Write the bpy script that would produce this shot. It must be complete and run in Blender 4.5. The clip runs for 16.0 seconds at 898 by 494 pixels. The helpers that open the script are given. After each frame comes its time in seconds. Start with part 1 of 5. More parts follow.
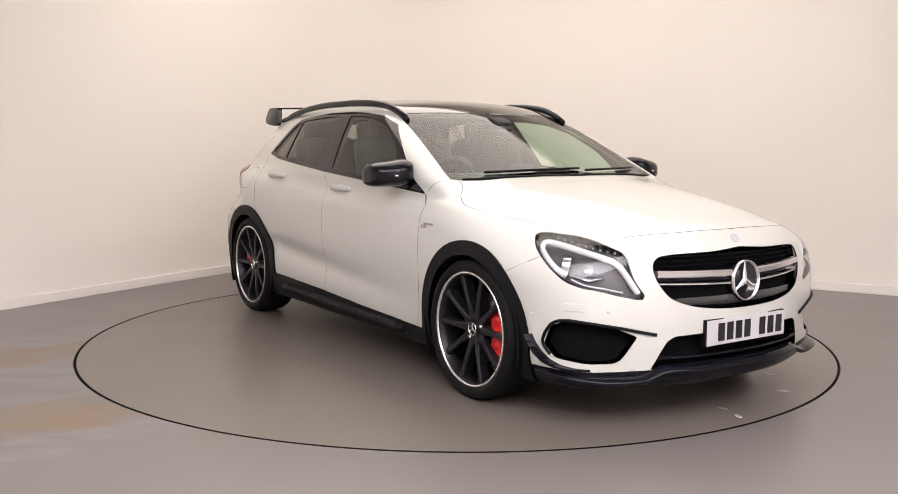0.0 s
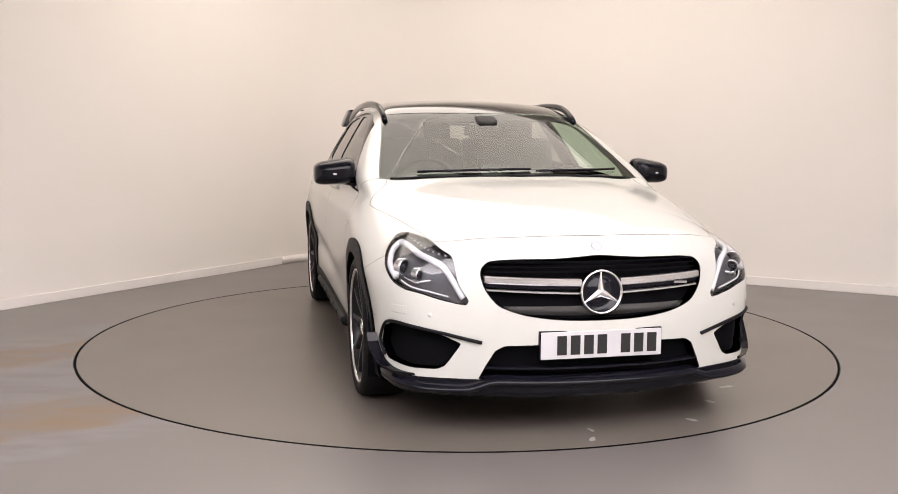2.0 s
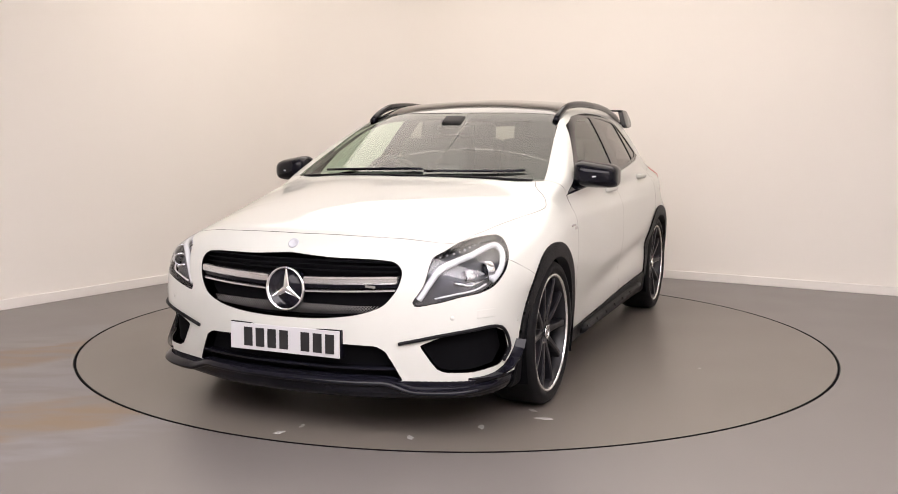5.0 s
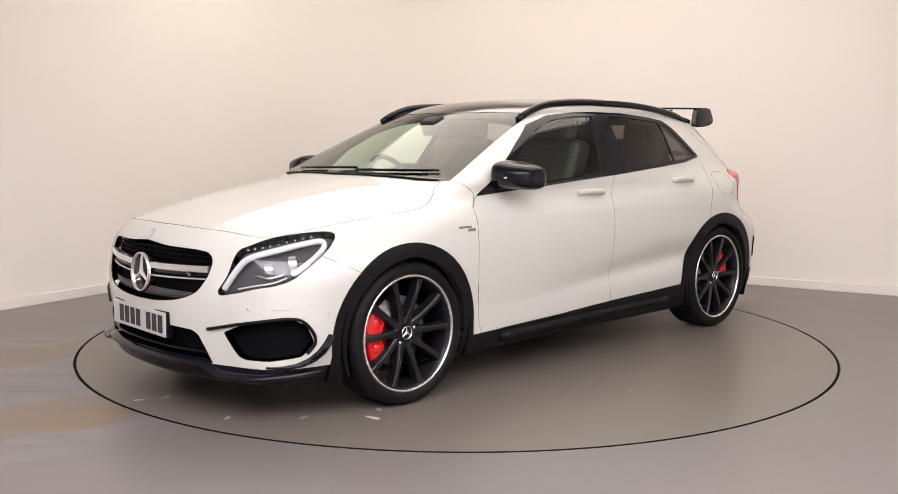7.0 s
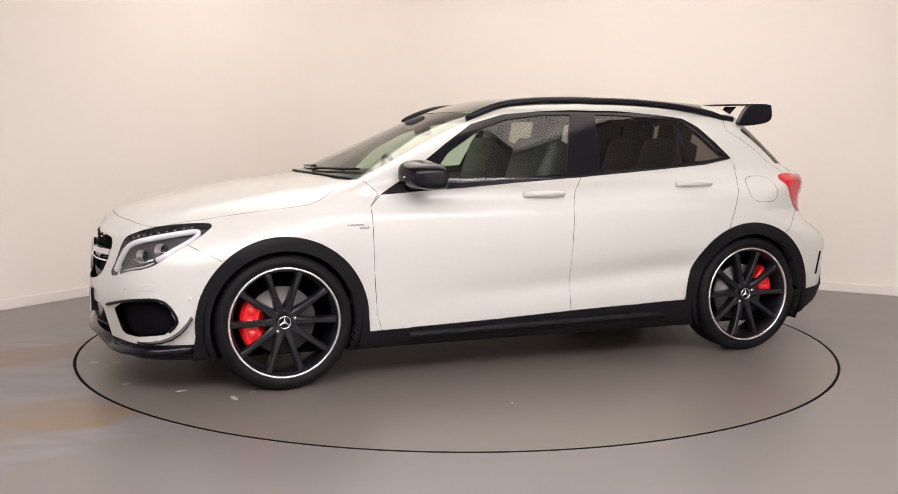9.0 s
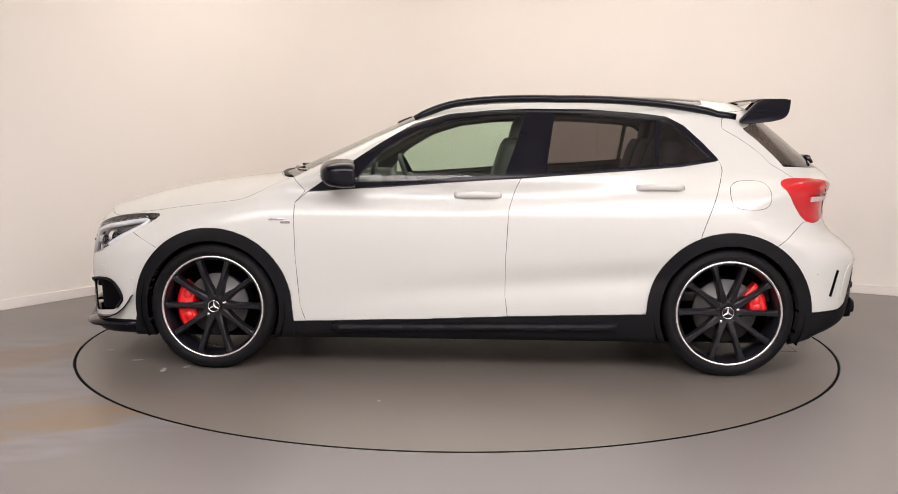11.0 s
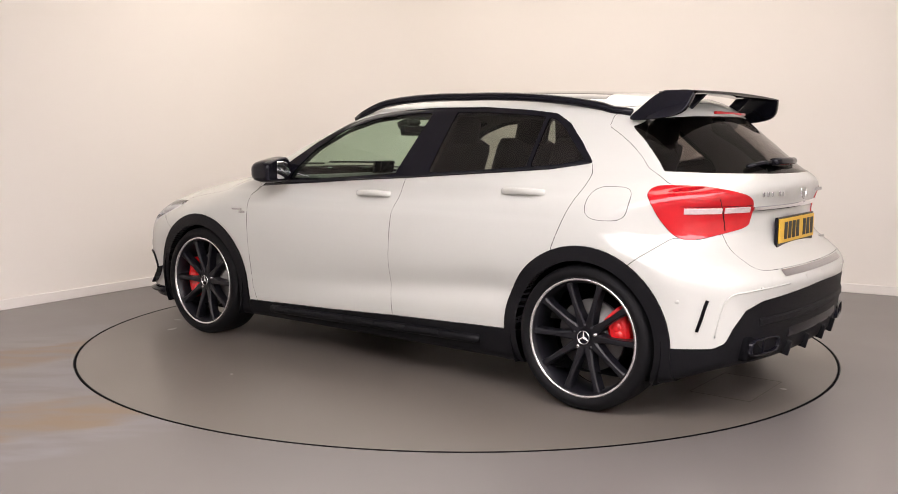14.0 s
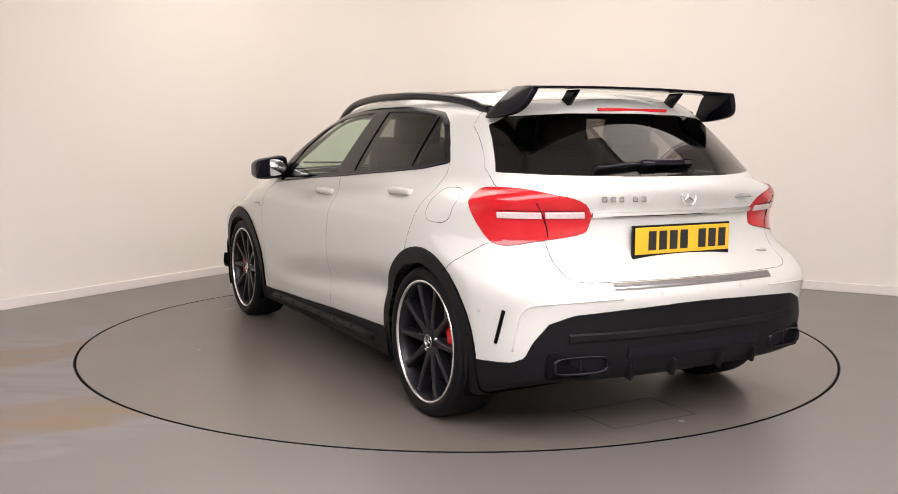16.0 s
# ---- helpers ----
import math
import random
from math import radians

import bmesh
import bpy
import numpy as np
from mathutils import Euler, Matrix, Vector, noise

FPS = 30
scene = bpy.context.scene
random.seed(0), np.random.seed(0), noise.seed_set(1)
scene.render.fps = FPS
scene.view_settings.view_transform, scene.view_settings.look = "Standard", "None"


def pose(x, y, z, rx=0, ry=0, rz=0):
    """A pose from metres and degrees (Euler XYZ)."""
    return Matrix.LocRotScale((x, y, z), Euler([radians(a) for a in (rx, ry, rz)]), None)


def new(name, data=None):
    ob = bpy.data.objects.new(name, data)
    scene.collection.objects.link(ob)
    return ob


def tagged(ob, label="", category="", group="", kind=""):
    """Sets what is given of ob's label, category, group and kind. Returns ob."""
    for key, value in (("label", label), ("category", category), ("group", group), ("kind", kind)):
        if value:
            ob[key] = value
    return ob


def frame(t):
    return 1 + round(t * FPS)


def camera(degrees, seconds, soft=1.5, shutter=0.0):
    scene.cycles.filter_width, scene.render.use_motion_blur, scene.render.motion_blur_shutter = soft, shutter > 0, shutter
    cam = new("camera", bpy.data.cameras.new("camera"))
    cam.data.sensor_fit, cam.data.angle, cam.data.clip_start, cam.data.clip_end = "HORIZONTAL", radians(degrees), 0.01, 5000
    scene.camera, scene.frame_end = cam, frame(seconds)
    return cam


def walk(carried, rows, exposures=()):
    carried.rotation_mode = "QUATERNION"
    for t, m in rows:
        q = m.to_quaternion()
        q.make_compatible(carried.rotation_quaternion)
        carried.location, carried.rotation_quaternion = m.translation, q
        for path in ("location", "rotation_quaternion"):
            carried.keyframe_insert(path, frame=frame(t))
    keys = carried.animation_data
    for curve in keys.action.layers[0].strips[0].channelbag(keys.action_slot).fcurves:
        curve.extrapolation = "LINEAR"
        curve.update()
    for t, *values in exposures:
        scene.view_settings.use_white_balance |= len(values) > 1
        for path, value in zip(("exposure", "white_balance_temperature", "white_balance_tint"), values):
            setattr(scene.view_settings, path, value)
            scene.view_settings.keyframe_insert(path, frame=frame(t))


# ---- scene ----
# ---- camera: it stands still before the turntable ----
cam = camera(51.705, 16.0, soft=0.9)
EYE = pose(0.0, -5.762, 1.221, 90 - 6.622, 0, 0.458) @ pose(0, 0, 0, 0, 0, 0.298)
walk(cam, [(0.0, EYE), (16.0, EYE)])

# ---- light ----
world = bpy.data.worlds.new("studio_world")
scene.world = world
world.use_nodes = True
world.node_tree.nodes["Background"].inputs[0].default_value = (0.9, 0.92, 1.0, 1)
world.node_tree.nodes["Background"].inputs[1].default_value = 0.1
scene.view_settings.exposure = 0.13


# ---- materials ----
def mat(name, color, rough=0.5, metal=0.0, spread=0.06, scale=6.0, bump=0.0, bump_scale=300.0, coat=0.0,
        rough_spread=0.0, **extra):
    """A principled material whose colour varies softly at two scales."""
    m = bpy.data.materials.new(name)
    m.use_nodes = True
    nt = m.node_tree
    b = nt.nodes["Principled BSDF"]
    b.inputs["Roughness"].default_value = rough
    b.inputs["Metallic"].default_value = metal
    b.inputs["Coat Weight"].default_value = coat
    b.inputs["Coat Roughness"].default_value = 0.04
    for key, value in extra.items():
        b.inputs[key.replace("_", " ")].default_value = value
    tc = nt.nodes.new("ShaderNodeTexCoord")
    n1 = nt.nodes.new("ShaderNodeTexNoise")
    n1.inputs["Scale"].default_value, n1.inputs["Detail"].default_value = scale, 5
    nt.links.new(tc.outputs["Object"], n1.inputs["Vector"])
    ramp = nt.nodes.new("ShaderNodeMix")
    ramp.data_type = "RGBA"
    lo = [c * (1 - spread) for c in color]
    hi = [min(1, c * (1 + spread)) for c in color]
    ramp.inputs[6].default_value, ramp.inputs[7].default_value = (*lo, 1), (*hi, 1)
    nt.links.new(n1.outputs["Fac"], ramp.inputs[0])
    nt.links.new(ramp.outputs[2], b.inputs["Base Color"])
    if rough_spread:
        mr = nt.nodes.new("ShaderNodeMapRange")
        mr.inputs[3].default_value, mr.inputs[4].default_value = rough - rough_spread, rough + rough_spread
        nt.links.new(n1.outputs["Fac"], mr.inputs[0])
        nt.links.new(mr.outputs[0], b.inputs["Roughness"])
    if bump:
        n2 = nt.nodes.new("ShaderNodeTexNoise")
        n2.inputs["Scale"].default_value, n2.inputs["Detail"].default_value = bump_scale, 3
        nt.links.new(tc.outputs["Object"], n2.inputs["Vector"])
        bp = nt.nodes.new("ShaderNodeBump")
        bp.inputs["Strength"].default_value, bp.inputs["Distance"].default_value = bump, 0.002
        nt.links.new(n2.outputs["Fac"], bp.inputs["Height"])
        nt.links.new(bp.outputs["Normal"], b.inputs["Normal"])
    return m


def tinted_glass(name, tint):
    m = bpy.data.materials.new(name)
    m.use_nodes = True
    nt = m.node_tree
    for n in list(nt.nodes):
        if n.type == "BSDF_PRINCIPLED":
            nt.nodes.remove(n)
    out = next(n for n in nt.nodes if n.type == "OUTPUT_MATERIAL")
    tr = nt.nodes.new("ShaderNodeBsdfTransparent")
    tr.inputs[0].default_value = (*tint, 1)
    gl = nt.nodes.new("ShaderNodeBsdfGlossy")
    gl.inputs["Roughness"].default_value = 0.02
    lw = nt.nodes.new("ShaderNodeLayerWeight")
    lw.inputs[0].default_value = 0.5
    pw = nt.nodes.new("ShaderNodeMath")
    pw.operation, pw.inputs[1].default_value = "POWER", 5
    nt.links.new(lw.outputs["Facing"], pw.inputs[0])
    fr = nt.nodes.new("ShaderNodeMath")
    fr.operation, fr.inputs[1].default_value, fr.inputs[2].default_value = "MULTIPLY_ADD", 0.93, 0.065
    nt.links.new(pw.outputs[0], fr.inputs[0])
    mx = nt.nodes.new("ShaderNodeMixShader")
    nt.links.new(fr.outputs[0], mx.inputs[0])
    nt.links.new(tr.outputs[0], mx.inputs[1])
    nt.links.new(gl.outputs[0], mx.inputs[2])
    nt.links.new(mx.outputs[0], out.inputs[0])
    return m


PAINT = mat("white_paint", (0.585, 0.595, 0.56), 0.32, coat=0.7, spread=0.01, scale=40)
GLOSS_BLACK = mat("gloss_black", (0.006, 0.006, 0.010), 0.10, coat=0.0, Specular_IOR_Level=0.25)
TRIM = mat("black_plastic", (0.0065, 0.0065, 0.008), 0.5, bump=0.25, bump_scale=900, spread=0.15, Specular_IOR_Level=0.16)
RUBBER = mat("tyre_rubber", (0.006, 0.006, 0.007), 0.6, bump=0.3, bump_scale=500, spread=0.2, Specular_IOR_Level=0.16)
RIM_BLACK = mat("rim_black", (0.008, 0.008, 0.011), 0.36, spread=0.1, Specular_IOR_Level=0.35)
SILVER = mat("machined_silver", (0.78, 0.78, 0.79), 0.22, 0.9, spread=0.04)
CHROME = mat("chrome", (0.86, 0.87, 0.89), 0.08, 1.0, spread=0.02)
STEEL = mat("disc_steel", (0.22, 0.215, 0.21), 0.5, 0.7, spread=0.15, scale=25)
RED = mat("caliper_red", (0.72, 0.008, 0.012), 0.3, coat=0.5)
# near-black; also stands for the shade in the shut lines and rim gap
DARK = mat("dark_cavity", (0.004, 0.004, 0.005), 0.8, Specular_IOR_Level=0.05)
CABIN = mat("cabin_grey", (0.022, 0.021, 0.021), 0.7, bump=0.2, spread=0.15)
LINING = mat("roof_lining", (0.12, 0.116, 0.108), 0.85, bump=0.2, spread=0.08)
LEATHER = mat("seat_leather", (0.018, 0.018, 0.019), 0.5, bump=0.3, bump_scale=250, spread=0.2)
GLASS = tinted_glass("clear_glass", (0.74, 0.86, 0.76))
PRIVACY = tinted_glass("privacy_glass", (0.40, 0.375, 0.36))
LENS = tinted_glass("lamp_lens", (0.9, 0.92, 0.95))
ROOF_GLASS = mat("roof_glass", (0.012, 0.011, 0.010), 0.08, coat=0.5, spread=0.1)
WHITE = mat("plate_white", (0.56, 0.56, 0.58), 0.35)
YELLOW = mat("plate_yellow", (0.70, 0.42, 0.02), 0.35)


def part(name, bm, material, parent=None, label="", smooth=True):
    me = bpy.data.meshes.new(name)
    bm.to_mesh(me)
    bm.free()
    if smooth:
        me.polygons.foreach_set("use_smooth", [True] * len(me.polygons))
    me.materials.append(material)
    ob = new(name, me)
    ob.parent = parent
    if label:
        tagged(ob, label)
    return ob


def bevelled(bm, w, segs=2):
    sharp = [e for e in bm.edges if len(e.link_faces) == 2 and e.calc_face_angle(0) > 0.5]
    bmesh.ops.bevel(bm, geom=sharp, offset=w, segments=segs, affect="EDGES", profile=0.6)
    return bm


def box(sx, sy, sz, m=None, bevel=0.0, bm=None):
    own = bmesh.new()
    bmesh.ops.create_cube(own, size=1, matrix=(m or Matrix()) @ Matrix.Diagonal((sx, sy, sz, 1)))
    if bevel:
        bevelled(own, bevel)
    return merge(own, bm)


def merge(own, bm=None):
    if bm is None:
        return own
    me = bpy.data.meshes.new("scratch")
    own.to_mesh(me)
    own.free()
    bm.from_mesh(me)
    bpy.data.meshes.remove(me)
    return bm


def lathe(profile, n=72, bm=None, m=None, arc=(0, 360)):
    """Turns (radius, along) pairs about the y axis."""
    bm = bm or bmesh.new()
    m = m or Matrix()
    full = arc[1] - arc[0] >= 360
    rings = []
    for i in range(n if full else n + 1):
        a = radians(arc[0] + (arc[1] - arc[0]) * i / n)
        rings.append([bm.verts.new(m @ Vector((r * math.cos(a), y, r * math.sin(a)))) for r, y in profile])
    for i in range(n):
        a, b = rings[i], rings[(i + 1) % len(rings)]
        for k in range(len(profile) - 1):
            bm.faces.new((a[k], a[k + 1], b[k + 1], b[k]))
    return bm


def tube(points, radius, n=8, bm=None, flat=1.0):
    """A round or flattened bar along points."""
    bm = bm or bmesh.new()
    pts = [Vector(p) for p in points]
    rings = []
    for i, p in enumerate(pts):
        d = (pts[min(i + 1, len(pts) - 1)] - pts[max(i - 1, 0)]).normalized()
        side = d.cross(Vector((0, 0, 1)))
        side = side.normalized() if side.length > 1e-4 else Vector((1, 0, 0))
        up = side.cross(d)
        rings.append([bm.verts.new(p + radius * (math.cos(a) * side + flat * math.sin(a) * up))
                      for a in (2 * math.pi * k / n for k in range(n))])
    for a, b in zip(rings, rings[1:]):
        for k in range(n):
            bm.faces.new((a[k], a[(k + 1) % n], b[(k + 1) % n], b[k]))
    bm.faces.new(rings[0][::-1])
    bm.faces.new(rings[-1])
    return bm


# ---- the room ----
def plane_uv(name, corners, material, label, thick=0.2):
    """A wall, floor or ceiling slab with its near face through the corners."""
    bm = bmesh.new()
    a = [bm.verts.new(c) for c in corners]
    f = bm.faces.new(a)
    f.normal_update()
    n = f.normal.copy()
    if n.dot(Vector((0.5, -1.5, 1.5)) - f.calc_center_median()) < 0:
        bmesh.ops.reverse_faces(bm, faces=[f])
        a.reverse()
        n = -n
    back = [bm.verts.new(v.co - n * thick) for v in a]
    k = len(a)
    bm.faces.new(back[::-1])
    for i in range(k):
        bm.faces.new((a[i], back[i], back[(i + 1) % k], a[(i + 1) % k]))
    ob = part(name, bm, material, None, smooth=False)
    return tagged(ob, label, name.split("_")[0], kind="structure")


# room: two walls that meet in a corner behind the turntable, the rest closes it out of sight
def wall_paint(name, color):
    return mat(name, color, 0.75, spread=0.012, scale=1.5, bump=0.05, bump_scale=400)


WALL = wall_paint("wall_paint", (0.80, 0.765, 0.72))
CEIL = wall_paint("ceiling_paint", (0.8, 0.79, 0.77))
SKIRT = mat("skirting_white", (0.78, 0.75, 0.72), 0.45, spread=0.03)


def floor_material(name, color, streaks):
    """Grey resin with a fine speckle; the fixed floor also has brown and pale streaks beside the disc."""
    m = mat(name, color, 0.34, spread=0.07, scale=1.8, bump=0.06, bump_scale=220, rough_spread=0.06)
    nt = m.node_tree
    b = nt.nodes["Principled BSDF"]
    mix = next(n for n in nt.nodes if n.type == "MIX")
    tc = next(n for n in nt.nodes if n.type == "TEX_COORD")
    sp = nt.nodes.new("ShaderNodeTexNoise")
    sp.inputs["Scale"].default_value, sp.inputs["Detail"].default_value = 260, 2
    nt.links.new(tc.outputs["Object"], sp.inputs["Vector"])
    mr = nt.nodes.new("ShaderNodeMapRange")
    mr.inputs[3].default_value, mr.inputs[4].default_value = 0.88, 1.12
    nt.links.new(sp.outputs["Fac"], mr.inputs[0])
    mul = nt.nodes.new("ShaderNodeVectorMath")
    mul.operation = "SCALE"
    nt.links.new(mix.outputs[2], mul.inputs[0])
    nt.links.new(mr.outputs[0], mul.inputs["Scale"])
    out = mul.outputs[0]
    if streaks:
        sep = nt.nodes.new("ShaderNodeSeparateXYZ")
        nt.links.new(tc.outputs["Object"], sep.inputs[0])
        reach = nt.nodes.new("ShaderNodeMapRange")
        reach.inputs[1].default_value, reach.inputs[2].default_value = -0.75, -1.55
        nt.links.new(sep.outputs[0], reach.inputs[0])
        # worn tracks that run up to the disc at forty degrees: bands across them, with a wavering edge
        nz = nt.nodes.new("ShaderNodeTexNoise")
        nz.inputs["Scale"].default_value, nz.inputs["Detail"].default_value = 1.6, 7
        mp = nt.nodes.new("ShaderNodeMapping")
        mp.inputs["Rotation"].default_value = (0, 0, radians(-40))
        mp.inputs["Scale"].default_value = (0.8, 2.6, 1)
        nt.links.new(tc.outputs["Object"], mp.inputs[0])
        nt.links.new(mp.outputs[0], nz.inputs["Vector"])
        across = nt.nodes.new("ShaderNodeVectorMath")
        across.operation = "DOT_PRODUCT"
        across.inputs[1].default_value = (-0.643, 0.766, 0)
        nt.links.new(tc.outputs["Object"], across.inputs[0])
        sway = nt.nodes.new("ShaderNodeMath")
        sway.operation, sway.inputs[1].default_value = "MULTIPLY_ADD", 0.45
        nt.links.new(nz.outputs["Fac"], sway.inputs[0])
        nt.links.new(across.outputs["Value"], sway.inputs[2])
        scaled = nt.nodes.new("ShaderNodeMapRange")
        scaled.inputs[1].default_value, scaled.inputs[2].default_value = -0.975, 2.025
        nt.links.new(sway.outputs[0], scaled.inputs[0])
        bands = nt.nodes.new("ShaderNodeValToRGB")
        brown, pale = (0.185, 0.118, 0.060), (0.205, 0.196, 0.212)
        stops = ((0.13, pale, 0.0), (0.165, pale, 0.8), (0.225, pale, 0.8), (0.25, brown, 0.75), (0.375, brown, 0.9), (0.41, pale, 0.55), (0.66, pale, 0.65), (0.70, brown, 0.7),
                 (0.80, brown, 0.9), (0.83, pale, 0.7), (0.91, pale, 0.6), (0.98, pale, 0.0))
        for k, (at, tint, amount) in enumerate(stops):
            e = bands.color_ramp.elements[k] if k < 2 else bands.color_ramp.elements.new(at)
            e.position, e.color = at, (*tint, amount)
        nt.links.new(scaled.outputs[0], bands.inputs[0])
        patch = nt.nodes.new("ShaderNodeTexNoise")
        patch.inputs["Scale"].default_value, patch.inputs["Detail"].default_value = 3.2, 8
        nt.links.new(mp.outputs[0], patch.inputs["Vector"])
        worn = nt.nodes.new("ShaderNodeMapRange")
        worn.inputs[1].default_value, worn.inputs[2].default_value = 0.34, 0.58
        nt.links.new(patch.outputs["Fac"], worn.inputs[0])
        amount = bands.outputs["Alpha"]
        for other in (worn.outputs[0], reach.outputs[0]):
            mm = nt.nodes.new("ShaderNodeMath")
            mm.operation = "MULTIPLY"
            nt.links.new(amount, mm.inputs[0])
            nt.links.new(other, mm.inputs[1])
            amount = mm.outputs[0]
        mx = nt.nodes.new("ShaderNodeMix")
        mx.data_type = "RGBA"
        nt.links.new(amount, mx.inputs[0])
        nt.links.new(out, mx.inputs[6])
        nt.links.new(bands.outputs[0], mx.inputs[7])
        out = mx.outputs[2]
    nt.links.new(out, b.inputs["Base Color"])
    return m


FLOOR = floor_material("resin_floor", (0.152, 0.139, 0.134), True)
DECK = floor_material("resin_disc", (0.146, 0.129, 0.113), False)
H = 3.4
CORNER = Vector((-1.151, 4.156, 0))
ALONG_L = Vector((-0.5162, -0.8565, 0))
ALONG_R = Vector((0.8742, -0.4854, 0))
LEFT_END = CORNER + ALONG_L * 13.5
RIGHT_END = CORNER + ALONG_R * 9.5
FAR = LEFT_END + ALONG_R * 9.5
up = Vector((0, 0, H))
FLOOR_Z = 0.0
R_COVE = 1.1
plane_uv("wall_left", [CORNER + ALONG_L * R_COVE, LEFT_END, LEFT_END + up, CORNER + ALONG_L * R_COVE + up], WALL, "plain cream painted studio wall")
plane_uv("wall_right", [RIGHT_END, CORNER + ALONG_R * R_COVE, CORNER + ALONG_R * R_COVE + up, RIGHT_END + up], WALL, "plain cream painted studio wall")


def cove(z0, z1, inset, thick):
    """The rounded corner between the two walls, from z0 to z1."""
    bm = bmesh.new()
    c = CORNER + (ALONG_L + ALONG_R) * R_COVE
    a0 = math.atan2(-ALONG_L.y, -ALONG_L.x)
    a1 = math.atan2(-ALONG_R.y, -ALONG_R.x)
    rings = []
    for k in range(97):
        a = a0 + (a1 - a0) * k / 96
        d = Vector((math.cos(a), math.sin(a), 0))
        p, q = c + d * (R_COVE - inset), c + d * (R_COVE - inset + thick)
        rings.append([bm.verts.new((w.x, w.y, z)) for w, z in ((p, z0), (p, z1), (q, z1), (q, z0))])
    for a, b in zip(rings, rings[1:]):
        for i in range(4):
            bm.faces.new((a[i], a[(i + 1) % 4], b[(i + 1) % 4], b[i]))
    bm.faces.new(rings[0])
    bm.faces.new(rings[-1][::-1])
    bmesh.ops.recalc_face_normals(bm, faces=bm.faces)
    return bm


tagged(part("wall_corner", cove(FLOOR_Z, FLOOR_Z + H, 0, 0.2), WALL, smooth=False), "rounded cream studio wall corner", "wall", kind="structure")
tagged(part("baseboard_corner", cove(FLOOR_Z, FLOOR_Z + 0.073, 0.018, 0.018), SKIRT), "low white curved skirting board", "baseboard", kind="structure")
plane_uv("wall_near", [FAR, RIGHT_END, RIGHT_END + up, FAR + up], WALL, "plain cream painted studio wall")
plane_uv("wall_back", [LEFT_END, FAR, FAR + up, LEFT_END + up], WALL, "plain cream painted studio wall")
plane_uv("ceiling", [CORNER + up, LEFT_END + up, FAR + up, RIGHT_END + up], CEIL, "plain pale studio ceiling")

R_TABLE = 2.238
AXLE_Y = 0.0


def ring_floor():
    """The floor with the round hole for the turntable, down into a shallow pit."""
    bm = bmesh.new()
    n = 256
    out = [CORNER, LEFT_END, FAR, RIGHT_END]
    vs = [bm.verts.new((R_TABLE + 0.008) * Vector((math.cos(a), math.sin(a), 0)) + Vector((0, AXLE_Y, FLOOR_Z)))
          for a in (2 * math.pi * i / n for i in range(n))]
    lows = [bm.verts.new(v.co + Vector((0, 0, -0.06))) for v in vs]
    far = []
    for v in vs:
        d = Vector((v.co.x, v.co.y, 0)).normalized()
        best = 1e9
        for p, q in zip(out, out[1:] + out[:1]):
            e = q - p
            den = d.x * e.y - d.y * e.x
            if abs(den) > 1e-9:
                t = (p.x * e.y - p.y * e.x) / den
                s = (p.x * d.y - p.y * d.x) / den
                if t > 0 and -0.001 <= s <= 1.001:
                    best = min(best, t)
        far.append(bm.verts.new(d * (best + 0.1) + Vector((0, 0, FLOOR_Z))))
    for i in range(n):
        j = (i + 1) % n
        bm.faces.new((vs[i], far[i], far[j], vs[j]))
        bm.faces.new((lows[i], vs[i], vs[j], lows[j]))
    bm.faces.new(lows)
    bmesh.ops.recalc_face_normals(bm, faces=bm.faces)
    return bm


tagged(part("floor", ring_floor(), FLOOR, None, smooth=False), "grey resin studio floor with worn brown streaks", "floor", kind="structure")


def skirting(name, a, b, inward):
    d = (b - a)
    ln = d.length
    ang = math.atan2(d.y, d.x)
    m = Matrix.Translation((a + b) / 2 + inward * 0.009 + Vector((0, 0, 0.0365))) @ Matrix.Rotation(ang, 4, "Z")
    ob = part(name, box(ln, 0.018, 0.073, m, 0.004), SKIRT, None, smooth=False)
    tagged(ob, "low white skirting board along the wall", "baseboard", kind="structure")


skirting("baseboard_left", CORNER + ALONG_L * R_COVE, LEFT_END, Vector((0.8568, -0.5156, 0)))
skirting("baseboard_right", CORNER + ALONG_R * R_COVE, RIGHT_END, Vector((-0.485, -0.8745, 0)))


def light_box(x, y, rz, sx, sy, glow):
    """A large overhead light box: a metal frame with cross bars and six diffuser panels."""
    thing = new("overhead_light_box")
    thing.matrix_world = pose(x, y, H - 0.12, 0, 0, rz)
    tagged(thing, "large overhead studio light box, switched on", "light box")
    for s in (-1, 1):
        part("frame_bar", box(sx + 0.12, 0.06, 0.12, pose(0, s * (sy / 2 + 0.03), 0)), SILVER, thing, smooth=False)
        part("frame_bar", box(0.06, sy, 0.12, pose(s * (sx / 2 + 0.03), 0, 0)), SILVER, thing, smooth=False)
    for i in range(3):
        for j in range(2):
            part("diffuser", box(sx / 3 - 0.03, sy / 2 - 0.03, 0.02, pose((i - 1) * sx / 3, (j - 0.5) * sy / 2, 0)), glow, thing, smooth=False)
    return thing


